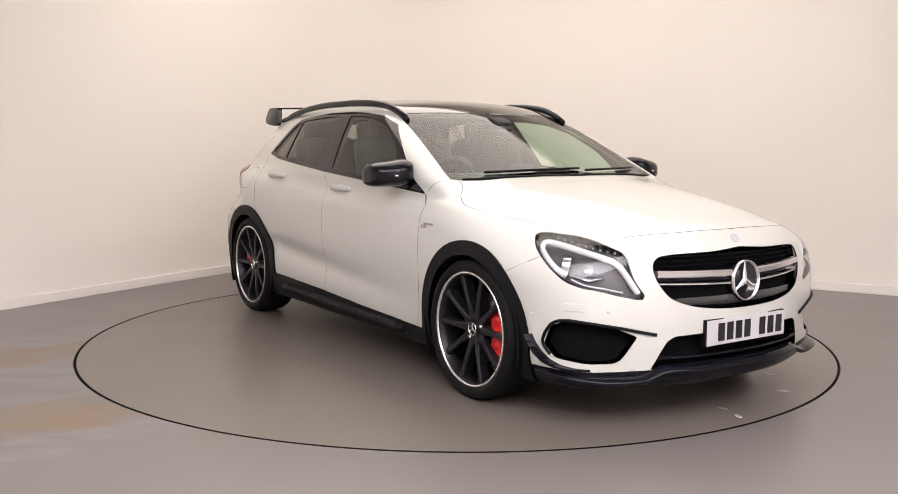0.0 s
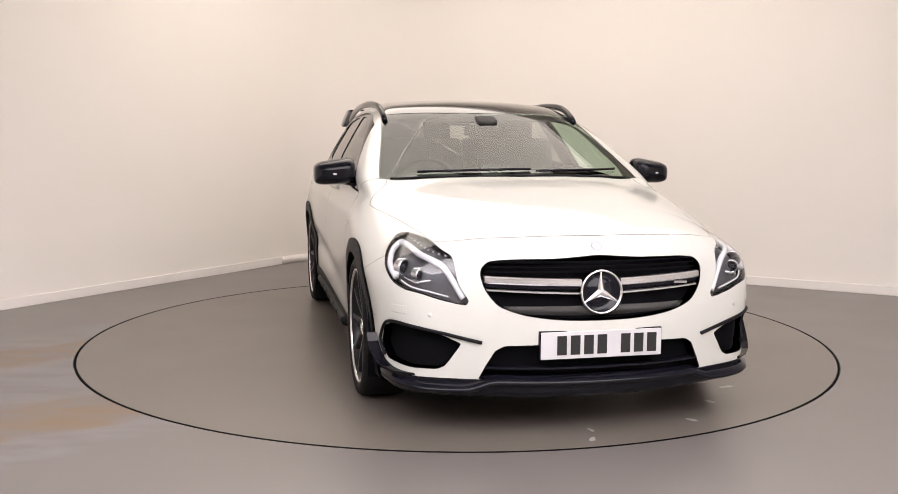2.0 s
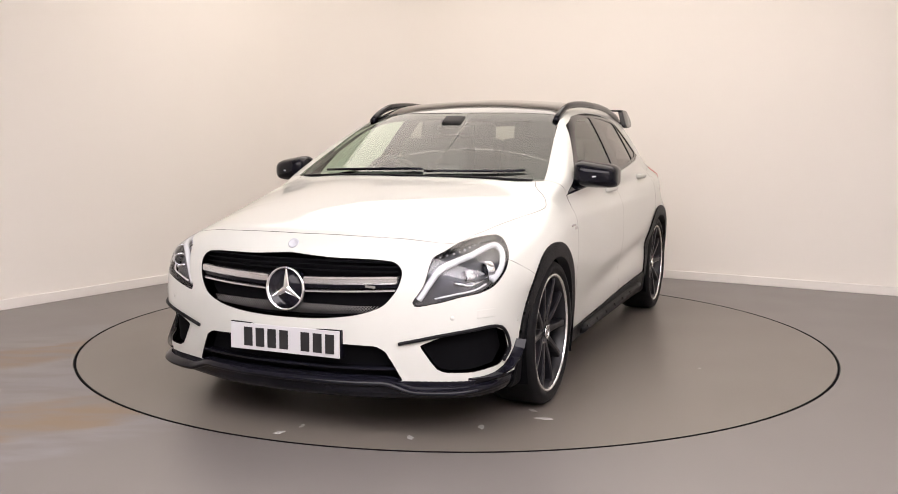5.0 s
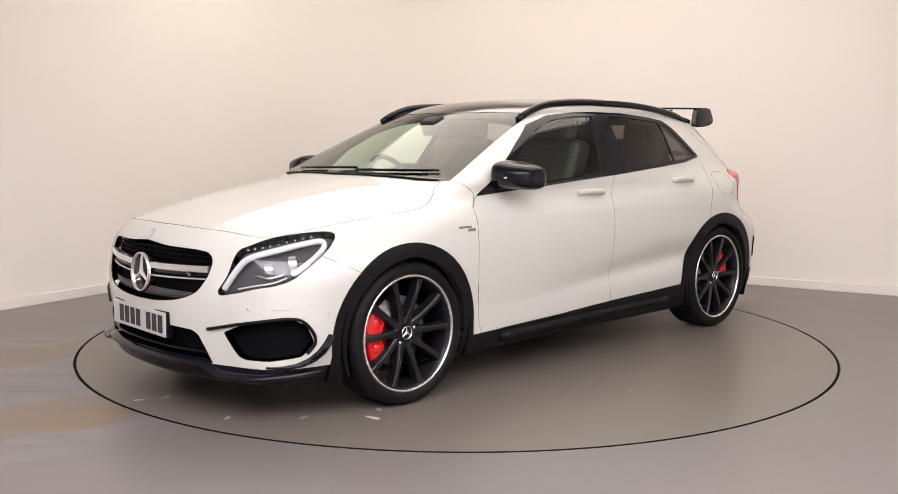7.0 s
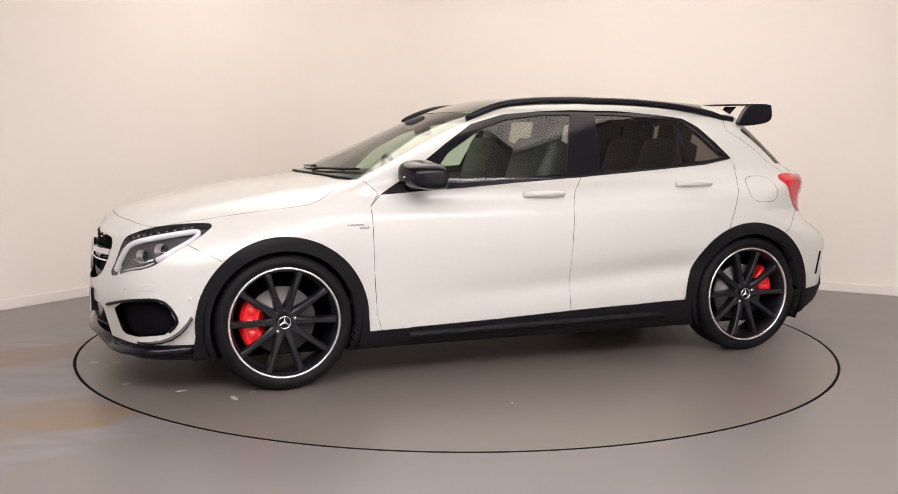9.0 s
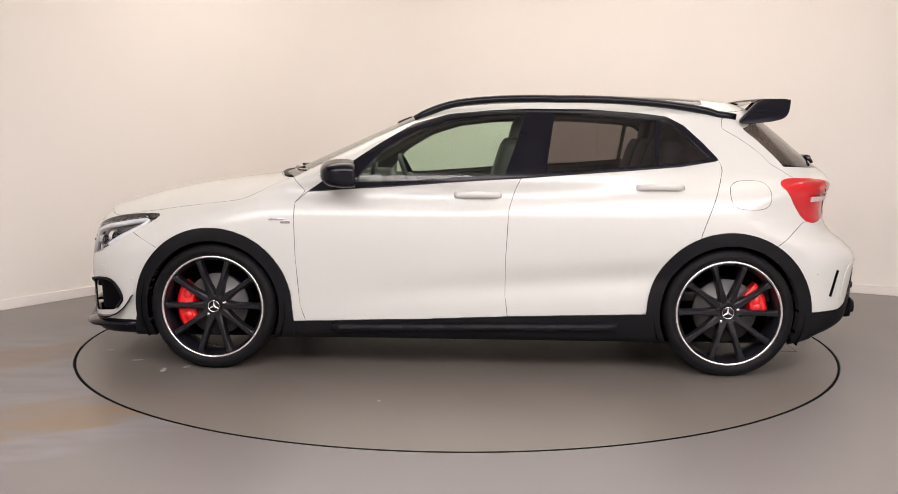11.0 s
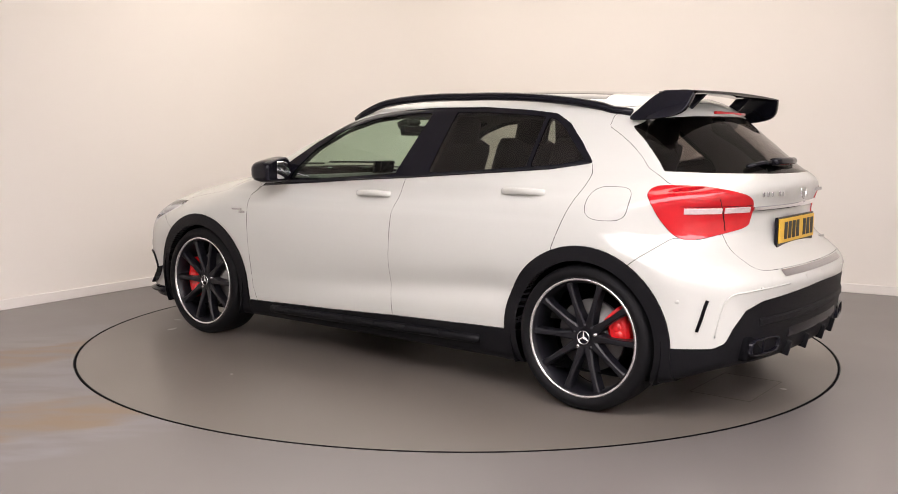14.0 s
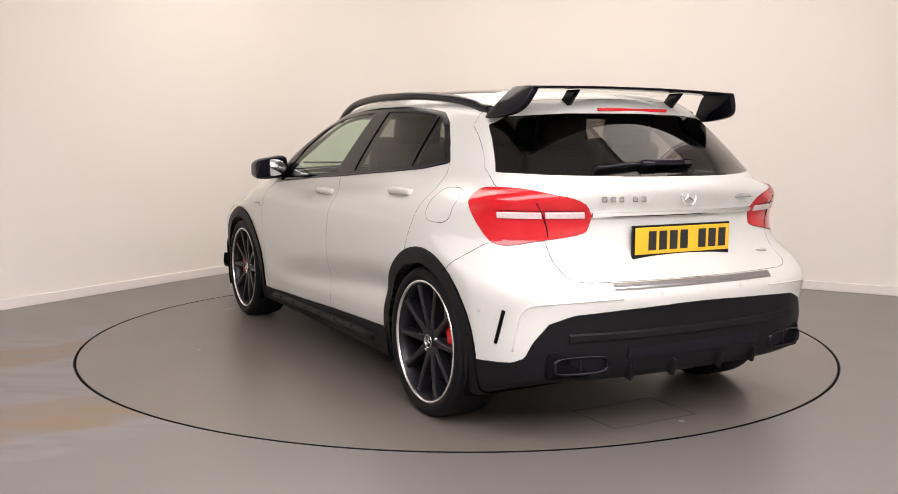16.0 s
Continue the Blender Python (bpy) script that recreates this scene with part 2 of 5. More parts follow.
GLOW = bpy.data.materials.new("lamp_glow")
GLOW.use_nodes = True
GLOW.node_tree.nodes["Principled BSDF"].inputs["Emission Color"].default_value = (1.0, 0.89, 0.80, 1)
GLOW.node_tree.nodes["Principled BSDF"].inputs["Emission Strength"].default_value = 2.35
GLOW_FRONT = GLOW.copy()
GLOW_FRONT.name = "lamp_glow_front"
GLOW_FRONT.node_tree.nodes["Principled BSDF"].inputs["Emission Color"].default_value = (1.0, 0.917, 0.94, 1)
GLOW_FRONT.node_tree.nodes["Principled BSDF"].inputs["Emission Strength"].default_value = 5.6
light_box(0.35, 0.9, -29, 5.0, 3.0, GLOW)
light_box(0.5, -5.6, 0, 7.4, 4.6, GLOW_FRONT)

# ---- turntable: the disc turns with the car ----
turntable = new("turntable")
turntable.location.z = FLOOR_Z
tagged(turntable, "round flush turntable disc in grey resin with a dark rim gap", "turntable")


def disc():
    bm = bmesh.new()
    return lathe([(0.0001, 0.0), (1.2, 0.0), (R_TABLE - 0.009, 0.0), (R_TABLE - 0.007, -0.002), (R_TABLE - 0.007, -0.05), (0.0001, -0.05)], 256, bm,
                 pose(0, 0, 0, 90))


part("deck", disc(), DECK, turntable, smooth=False)
# near-black ring, 1 mm proud, paints the shade of the gap round the disc
part("rim", lathe([(R_TABLE - 0.0065, -0.006), (R_TABLE - 0.0065, 0.001), (R_TABLE + 0.004, 0.001), (R_TABLE + 0.004, -0.006)], 256, None, pose(0, 0, 0, 90)), DARK, turntable, "dark ring standing in for the shaded rim gap", smooth=False)


JOINT = mat("cover_joint", (0.095, 0.084, 0.074), 0.6)
PAINT_MARK = mat("dried_paint", (0.42, 0.41, 0.40), 0.6, spread=0.15, scale=60)


def paint_mark(x, y, length, width, turn):
    """A dried splash of paint on the deck, thin and ragged."""
    bm = bmesh.new()
    n = 13
    top = [bm.verts.new((length * r * math.cos(a), width * r * math.sin(a), 0.0012))
           for a, r in ((2 * math.pi * k / n, random.uniform(0.55, 1.0)) for k in range(n))]
    low = [bm.verts.new((v.co.x * 1.06, v.co.y * 1.06, 0.0)) for v in top]
    bm.faces.new(top)
    for k in range(n):
        bm.faces.new((low[k], low[(k + 1) % n], top[(k + 1) % n], top[k]))
    ob = part("paint_mark", bm, PAINT_MARK, turntable, "dried pale paint splash", smooth=False)
    ob.matrix_basis = pose(x, y, 0, 0, 0, turn)


for mark in ((1.73, 0.82, 0.035, 0.016, 20), (1.41, 0.95, 0.03, 0.012, 60), (1.51, 1.03, 0.05, 0.016, 100), (1.98, 0.60, 0.035, 0.015, 40), (2.14, 0.07, 0.035, 0.014, -30),
             (2.02, 0.11, 0.03, 0.011, 10), (-2.06, 0.03, 0.018, 0.012, 0), (0.30, 1.54, 0.012, 0.009, 0)):
    paint_mark(*mark)
bm = bmesh.new()
for x, y, sx, sy in ((-1.86, 0.36, 0.30, 0.003), (-1.86, -0.10, 0.30, 0.003), (-2.01, 0.13, 0.003, 0.46), (-1.71, 0.13, 0.003, 0.46)):
    box(sx, sy, 0.0012, pose(x, y, 0.0005), 0, bm)
part("access_cover_joint", bm, JOINT, turntable, "thin dark joint of an access cover", smooth=False)


# ---- the car's body: one smooth skin bounded by side, top, front and rear curves ----
def spline(xs, ys):
    """A natural cubic through the given heights, straight beyond the ends."""
    xs, ys = np.array(xs, float), np.array(ys, float)
    if xs[0] > xs[-1]:
        xs, ys = xs[::-1], ys[::-1]
    n, h, d = len(xs), np.diff(xs), np.diff(ys) / np.diff(xs)
    a = np.eye(n)
    r = np.zeros(n)
    for i in range(1, n - 1):
        a[i, i - 1:i + 2] = h[i - 1], 2 * (h[i - 1] + h[i]), h[i]
        r[i] = 6 * (d[i] - d[i - 1])
    m = np.linalg.solve(a, r)
    lo = d[0] - h[0] * m[1] / 6
    hi = d[-1] + h[-1] * m[-2] / 6

    def value(x):
        x = np.asarray(x, float)
        i = np.clip(np.searchsorted(xs, x) - 1, 0, n - 2)
        u, w = x - xs[i], xs[i + 1] - x
        v = (m[i] * w ** 3 + m[i + 1] * u ** 3) / (6 * h[i]) + (ys[i] / h[i] - m[i] * h[i] / 6) * w \
            + (ys[i + 1] / h[i] - m[i + 1] * h[i] / 6) * u
        return np.where(x < xs[0], ys[0] + lo * (x - xs[0]), np.where(x > xs[-1], ys[-1] + hi * (x - xs[-1]), v))
    return value


half_width = spline((-2.2, -2.0, -1.7, -1.35, -0.9, -0.3, 0.3, 0.9, 1.35, 1.7, 1.95, 2.2),
                    (0.78, 0.85, 0.895, 0.905, 0.892, 0.885, 0.885, 0.89, 0.90, 0.885, 0.845, 0.78))
tuck = spline((0.15, 0.25, 0.35, 0.5, 0.65, 0.78, 0.87, 0.95, 1.05, 1.15, 1.25),
              (0.05, 0.03, 0.02, 0.010, 0.0, 0.003, 0.016, 0.036, 0.072, 0.12, 0.17))
deck = spline((2.25, 2.12, 2.0, 1.8, 1.5, 1.2, 0.95, 0.7, 0.0, -0.8, -1.5, -2.0, -2.2),
              (0.74, 0.828, 0.870, 0.922, 0.977, 1.016, 1.038, 1.042, 1.045, 1.085, 1.10, 1.06, 1.03))
nose = spline((0.15, 0.35, 0.46, 0.6, 0.72, 0.80, 0.86, 0.95), (2.215, 2.235, 2.240, 2.232, 2.200, 2.165, 2.12, 2.0))
nose_sweep = spline((0, 0.26, 0.4, 0.51, 0.6, 0.69, 0.8, 0.88, 0.96), (0, 0.02, 0.055, 0.095, 0.13, 0.17, 0.26, 0.40, 0.64))
tail = spline((0.2, 0.4, 0.55, 0.63, 0.68, 0.74, 0.82, 0.9, 1.02, 1.1), (-2.07, -2.12, -2.132, -2.13, -2.085, -2.015, -1.985, -1.985, -2.02, -2.0))
tail_sweep = spline((0, 0.2, 0.4, 0.55, 0.7, 0.8, 0.9), (0, 0.005, 0.024, 0.05, 0.105, 0.185, 0.36))
glass_side = spline((-2.0, -1.7, -1.3, -0.8, -0.2, 0.4, 0.8, 1.1), (0.725, 0.755, 0.795, 0.825, 0.84, 0.84, 0.825, 0.80))
roof = spline((0.6, 0.3, 0.1, -0.2, -0.6, -1.0, -1.4, -1.7, -2.0), (1.35, 1.408, 1.443, 1.471, 1.483, 1.477, 1.449, 1.397, 1.318))


def smin(a, b, k):
    h = np.maximum(k - np.abs(a - b), 0) / k
    return np.minimum(a, b) - h * h * k / 4


def inside(p):
    """Positive inside the body, in metres near its skin."""
    x, y, z = p[..., 0], np.abs(p[..., 1]), p[..., 2]
    # doors: a hollow below a crease that rises to the rear
    along = np.clip((0.95 - x) / 1.9, 0, 1) * np.clip((x + 1.15) / 0.3, 0, 1) * np.clip((1.0 - x) / 0.25, 0, 1)
    crease = 0.40 + 0.075 * (0.9 - x)
    hollow = 0.027 * along * np.exp(-((z - crease + 0.02) / 0.07) ** 2)
    fade = np.clip((x + 1.3) / 0.6, 0, 1) * np.clip((1.5 - x) / 0.5, 0, 1)
    step = 0.006 * fade / (1 + np.exp(-(z - 0.857) / 0.008)) + 0.006 / (1 + np.exp(-(z - 0.9) / 0.05))
    side = half_width(x) - tuck(z) - hollow - step - y
    crown = 0.085 + 0.085 * np.clip((x - 1.1) / 0.6, 0, 1)
    top = (deck(x) - crown * (y / 0.8) ** 3 - 0.012 * (y / 0.8) ** 2 - z) * 0.95
    front = (nose(z) - nose_sweep(y) - x) * 0.92
    rear = (x - tail(z) - tail_sweep(y) * (1 + 0.45 * np.clip((z - 0.70) / 0.12, 0, 1))) * 0.92
    low = smin(smin(smin(side, top, 0.09), front, 0.07), rear, 0.06)
    rise = np.clip((-1.62 - x) / 0.4, 0, 1)
    low = smin(low, z - 0.17 - 0.10 * rise * rise * (3 - 2 * rise), 0.04)
    flank = (glass_side(x) - 0.035 * np.clip((z - 1.0) / 0.4, -1, 2) ** 2 - 0.075 * (z - 1.0) - 0.425 * np.sqrt((z - 1.0) ** 2 + 0.0009) - y) * 0.88
    screen = (1.112 - 0.16 * (y / 0.7) ** 2 - x - (z - 1.015) * (2.15 + 0.25 * (z - 1.015))) * 0.42
    hatch = (x + 2.03 - 0.215 * (y / 0.6) ** 2 - 0.11 * (z - 1.03) - 1.11 * (np.sqrt((z - 1.03) ** 2 + 0.0009) - 0.03)) * 0.64
    cover = roof(x) - 0.04 * (y / 0.6) ** 2 - z
    house = smin(smin(smin(smin(flank, cover, 0.10), screen, 0.05), hatch, 0.06), z - 0.93, 0.02)
    return -smin(-low, -house, 0.045)


AXIS_Z = 0.62


def shoot(origin, way):
    """Where rays from inside leave the skin."""
    a, b = np.zeros(len(origin)), np.full(len(origin), 1.6)
    for _ in range(34):
        c = (a + b) / 2
        hit = inside(origin + way * c[:, None]) > 0
        a, b = np.where(hit, c, a), np.where(hit, b, c)
    return origin + way * a[:, None]


def normals_of(p):
    g = np.empty_like(p)
    for k in range(3):
        e = np.zeros(3)
        e[k] = 0.002
        g[:, k] = inside(p - e) - inside(p + e)
    return g / np.linalg.norm(g, axis=1)[:, None]


class Skin:
    """Half of the body's skin (the car's left), as triangles that cut() divides along curves."""

    def __init__(self, stations=250, turns=190, caps=64):
        th = np.linspace(-math.pi / 2, math.pi / 2, turns)
        rows = []
        for f in np.linspace(math.pi / 2, 0.02, caps):
            rows.append((-1.7, -math.sin(f), math.cos(f)))
        rows += [(x, 0.0, 1.0) for x in np.linspace(-1.69, 1.69, stations)]
        for f in np.linspace(0.02, math.pi / 2, caps):
            rows.append((1.7, math.sin(f), math.cos(f)))
        o = np.array([[(x, 0, AXIS_Z) for _ in th] for x, a, b in rows]).reshape(-1, 3)
        d = np.array([[(a, b * math.cos(t), b * math.sin(t)) for t in th] for x, a, b in rows]).reshape(-1, 3)
        self.v = shoot(o, d)
        self.v[:, 1] = np.maximum(self.v[:, 1], 0)
        n, k = len(rows), turns
        i = (np.arange(n - 1)[:, None] * k + np.arange(k - 1)[None]).ravel()
        self.f = np.concatenate([np.stack([i, i + k + 1, i + k], 1), np.stack([i, i + 1, i + k + 1], 1)])
        self.names = ["side_frame"]
        self.label = np.zeros(len(self.f), int)

    def cut(self, d):
        """Divides the triangles where d changes sign; tells which lie on its negative side."""
        d = np.where(np.abs(d) < 1e-6, 1e-6, d)
        neg = d < 0
        f, s = self.f, neg[self.f]
        count = s.sum(1)
        mixed = (count == 1) | (count == 2)
        if not mixed.any():
            return s[:, 0]
        g, gs = f[mixed], s[mixed]
        lone = np.where(gs.sum(1) == 1, True, False)
        k = np.argmax(gs == lone[:, None], axis=1)
        r = np.arange(len(g))
        a, b, c = g[r, k], g[r, (k + 1) % 3], g[r, (k + 2) % 3]
        pairs = np.sort(np.concatenate([np.stack([a, b], 1), np.stack([a, c], 1)]), axis=1)
        key, inv = np.unique(pairs[:, 0].astype(np.int64) * 10 ** 7 + pairs[:, 1], return_inverse=True)
        u, w = key // 10 ** 7, key % 10 ** 7
        t = (d[u] / (d[u] - d[w]))[:, None]
        base = len(self.v)
        self.v = np.concatenate([self.v, self.v[u] + t * (self.v[w] - self.v[u])])
        inv = inv.ravel()
        p, q = base + inv[:len(g)], base + inv[len(g):]
        made = np.concatenate([np.stack([a, p, q], 1), np.stack([p, b, c], 1), np.stack([p, c, q], 1)])
        lab = self.label[mixed]
        self.f = np.concatenate([f[~mixed], made])
        self.label = np.concatenate([self.label[~mixed], lab, lab, lab])
        return np.concatenate([s[~mixed][:, 0], lone, ~lone, ~lone])

    def paint(self, name, d, only=None):
        """Names the part of the skin where d is negative (within the parts in only)."""
        hit = self.cut(d)
        if only:
            hit &= np.isin(self.label, [self.names.index(o) for o in only if o in self.names])
        if name not in self.names:
            self.names.append(name)
        self.label[hit] = self.names.index(name)

    def piece(self, name, both=False, gap=0.0018, flange=0.005, sink=0.0, lift=0.0):
        """The meshes (left and right, or one) of one part of the skin, its rim drawn in by the shut line's half width and folded inwards."""
        tri = self.f[np.isin(self.label, [self.names.index(n) for n in ((name,) if isinstance(name, str) else name)])]
        ids, inv = np.unique(tri, return_inverse=True)
        tri = inv.reshape(-1, 3)
        v = self.v[ids].copy()
        n = normals_of(v)
        e = np.sort(np.concatenate([tri[:, :2], tri[:, 1:], tri[:, ::2]]), axis=1)
        key, cnt = np.unique(e[:, 0].astype(np.int64) * 10 ** 7 + e[:, 1], return_counts=True)
        rim = np.stack([key[cnt == 1] // 10 ** 7, key[cnt == 1] % 10 ** 7], 1)
        if both:
            mid = (v[rim[:, 0], 1] < 1e-4) & (v[rim[:, 1], 1] < 1e-4)
            rim = rim[~mid]
        if gap and len(rim):
            # inward direction: towards the neighbours
            pull = np.zeros_like(v)
            on = np.zeros(len(v), bool)
            on[rim.ravel()] = True
            tang = np.zeros_like(v)
            for a, b in ((0, 1), (1, 0)):
                dv = v[rim[:, b]] - v[rim[:, a]]
                np.add.at(tang, rim[:, a], dv * (1 if a == 0 else -1))
            cen = v[tri].mean(1)
            for k in range(3):
                np.add.at(pull, tri[:, k], cen - v[tri[:, k]])
            pull[~on] = 0
            pull -= n * (pull * n).sum(1)[:, None]
            ln = np.linalg.norm(pull, axis=1)
            pull /= np.maximum(ln, 1e-9)[:, None]
            v = v + pull * gap
        v = v - n * sink + n * lift
        if both:
            v[:, 1] = np.where(self.v[ids][:, 1] < 1e-4, 0, v[:, 1])
        parts = []
        for side in (1, -1):
            m = np.array([1, side, 1])
            vs, ns, fs = v * m, n * m, (tri if side > 0 else tri[:, ::-1])
            if flange and len(rim):
                a, b, k = rim[:, 0], rim[:, 1], len(vs)
                quad = np.concatenate([v[a], v[b], v[b] - n[b] * flange, v[a] - n[a] * flange]) * m
                i, c = np.arange(len(rim)) + k, len(rim)
                vs = np.concatenate([vs, quad])
                ns = np.concatenate([ns, np.tile(np.concatenate([n[a], n[b]]) * m, (2, 1))])
                fs = np.concatenate([fs, np.stack([i, i + c, i + 2 * c], 1), np.stack([i, i + 2 * c, i + 3 * c], 1)])
            parts.append((vs, ns, fs))
        if both:
            (va, na, fa), (vb, nb, fb) = parts
            parts = [(np.concatenate([va, vb]), np.concatenate([na, nb]), np.concatenate([fa, fb + len(va)]))]
        return parts


def panel(name, shape, material, parent, label=""):
    """One mesh of the skin's triangles, shaded by the skin's own curvature."""
    v, n, f = shape
    me = bpy.data.meshes.new(name)
    me.from_pydata(v.tolist(), [], f.tolist())
    me.polygons.foreach_set("use_smooth", [True] * len(me.polygons))
    me.normals_split_custom_set_from_vertices(n.tolist())
    me.materials.append(material)
    ob = new(name, me)
    ob.parent = parent
    if label:
        tagged(ob, label)
    return ob


KNOWN = {}


def skin_at(origin, way):
    """The skin's point seen from inside along way."""
    key = (*origin, *way)
    if key not in KNOWN:
        o, w = np.array(origin, float), np.array(way, float)
        w /= np.linalg.norm(w)
        a, b = 0.0, 1.6
        for _ in range(3):
            t = np.linspace(a, b, 25)
            k = int(np.argmax(inside(o + t[:, None] * w) <= 0)) or 1
            a, b = t[k - 1], t[k]
        KNOWN[key] = o + w * (a + b) / 2
    return Vector(KNOWN[key])


def top_z(x, y):
    return skin_at((x, y, 0.7), (0, 0, 1)).z


def side_y(x, z):
    return skin_at((x, 0.05, z), (0, 1, 0)).y


def front_x(y, z):
    return skin_at((1.4, y, z), (1, 0, 0)).x


def rear_x(y, z):
    return skin_at((-1.2, y, z), (-1, 0, 0)).x


def rounded(points, closed=True, steps=7):
    """A smooth curve through control points."""
    p = np.array(points, float)
    n = len(p)
    out = []
    for i in range(n if closed else n - 1):
        a, b, c, d = (p[(i + k - 1) % n] if closed else p[min(max(i + k - 1, 0), n - 1)] for k in range(4))
        for t in np.arange(steps) / steps:
            out.append(0.5 * (2 * b + (c - a) * t + (2 * a - 5 * b + 4 * c - d) * t * t + (3 * b - a - 3 * c + d) * t ** 3))
    if not closed:
        out.append(p[-1])
    return np.array(out)


def outline(points, u, w, smooth=True, grow=0.0):
    """The signed distance of (u, w) to a closed outline, negative inside."""
    p = rounded(points) if smooth else np.array(points, float)
    q = np.roll(p, -1, 0)
    best = np.full(len(u), 9e9)
    odd = np.zeros(len(u), bool)
    for (ax, ay), (bx, by) in zip(p, q):
        ex, ey = bx - ax, by - ay
        t = np.clip(((u - ax) * ex + (w - ay) * ey) / max(ex * ex + ey * ey, 1e-12), 0, 1)
        best = np.minimum(best, (u - ax - t * ex) ** 2 + (w - ay - t * ey) ** 2)
        if ey:
            odd ^= ((ay > w) != (by > w)) & (u < (w - ay) * ex / ey + ax)
    return np.where(odd, -1, 1) * np.sqrt(best) - grow


def beyond(points, u, w):
    """Signed distance across an open curve w = f(u) given by points in rising u."""
    p = np.array(points, float)
    return spline(p[:, 0], p[:, 1])(u) - w


# ---- the car; its own space: x ahead, y to its left, z up, mid-wheelbase on the ground ----
car = new("car")
tagged(car, "white five-door crossover car with black wheels and rear wing", "car")
AX = 1.35
WZ = FLOOR_Z + 0.334
skin = Skin()


def divide():
    """Cuts the skin into panels, glass and openings."""
    def xz(points, lo=0.25, **k):
        return np.where(skin.v[:, 1] > lo, outline(points, skin.v[:, 0], skin.v[:, 2], **k), 9)

    def yz_front(points, lim=1.45, **k):
        return np.where(skin.v[:, 0] > lim, outline(points, skin.v[:, 1], skin.v[:, 2], **k), 9)

    def yz_rear(points, lim=-1.25, **k):
        return np.where(skin.v[:, 0] < lim, outline(points, skin.v[:, 1], skin.v[:, 2], **k), 9)

    def xy(points, floor=0.72, **k):
        return np.where(skin.v[:, 2] > floor, outline(points, skin.v[:, 0], skin.v[:, 1], **k), 9)

    def corner(points, sign, **k):
        s = (skin.v[:, 1] - sign * skin.v[:, 0]) * 0.7071
        return np.where(sign * skin.v[:, 0] > 1.3, outline(points, s, skin.v[:, 2], **k), 9)

    def around(x, r):
        return np.where(skin.v[:, 1] > 0.3, np.hypot(skin.v[:, 0] - x, skin.v[:, 2] - WZ) - r, 9)

    sharp = dict(smooth=False)
    skin.paint("front_fender", xz([(0.80, 0.1), (0.858, 0.262), (0.885, 0.343), (0.903, 0.571), (0.91, 0.795), (0.911, 0.888), (0.86, 0.95),
                                   (0.95, 1.03), (0.99, 1.06), (2.0, 1.06), (2.0, 0.1)], 0.3, **sharp))
    skin.paint("front_bumper", np.where(skin.v[:, 0] > 1.3, outline(
        [(1.66, 0.1), (1.60, 0.4), (1.633, 0.642), (1.79, 0.722), (1.84, 0.775), (1.88, 0.9), (2.6, 0.9), (2.6, 0.1)],
        skin.v[:, 0], skin.v[:, 2], False), 9))
    skin.paint("hood", xy([(2.108, -0.3), (2.108, 0), (2.09, 0.28), (2.035, 0.47), (1.97, 0.60), (1.90, 0.645), (1.78, 0.665), (1.59, 0.705), (1.405, 0.753),
                           (1.27, 0.79), (1.19, 0.798), (1.11, 0.767), (1.03, 0.70), (0.955, 0.66), (1.03, 0.55), (1.09, 0.32), (1.125, 0), (1.125, -0.3)]))
    skin.paint("front_door", xz([(0.85, 0.944), (0.911, 0.888), (0.91, 0.795), (0.903, 0.571), (0.885, 0.343), (0.858, 0.262), (0.3, 0.278), (-0.208, 0.30),
                                 (-0.195, 0.409), (-0.196, 0.623), (-0.21, 0.861), (-0.243, 0.964), (-0.29, 1.06), (0.3, 1.03), (0.75, 0.98)], **sharp))
    skin.paint("rear_door", xz([(-0.29, 1.06), (-0.243, 0.964), (-0.21, 0.861), (-0.196, 0.623), (-0.195, 0.409), (-0.208, 0.30), (-0.909, 0.322), (-1.2, 0.5),
                                (-1.193, 0.737), (-1.237, 0.853), (-1.302, 1.014), (-1.318, 1.07), (-1.306, 1.118), (-1.2, 1.15), (-0.9, 1.10)], **sharp))
    skin.paint("rear_bumper", np.where(skin.v[:, 0] < -1.3, outline(
        [(-1.58, 0.69), (-1.73, 0.805), (-1.9, 0.82), (-2.4, 0.82), (-2.4, 0.1), (-1.58, 0.1)], skin.v[:, 0], skin.v[:, 2], False), 9))
    skin.paint("tailgate", yz_rear([(-0.3, 0.663), (0.52, 0.666), (0.58, 0.674), (0.606, 0.69), (0.613, 0.741), (0.617, 0.812), (0.66, 0.95), (0.733, 1.03),
                                    (0.724, 1.06), (0.714, 1.10), (0.631, 1.285), (0.602, 1.33), (0.56, 1.375), (0.4, 1.395), (-0.3, 1.41)], **sharp))
    skin.paint("rear_window", yz_rear([(-0.3, 1.075), (0.26, 1.075), (0.54, 1.08), (0.705, 1.088), (0.62, 1.285), (0.567, 1.32), (0.33, 1.335),
                                       (-0.3, 1.34)], **sharp), ["tailgate"])
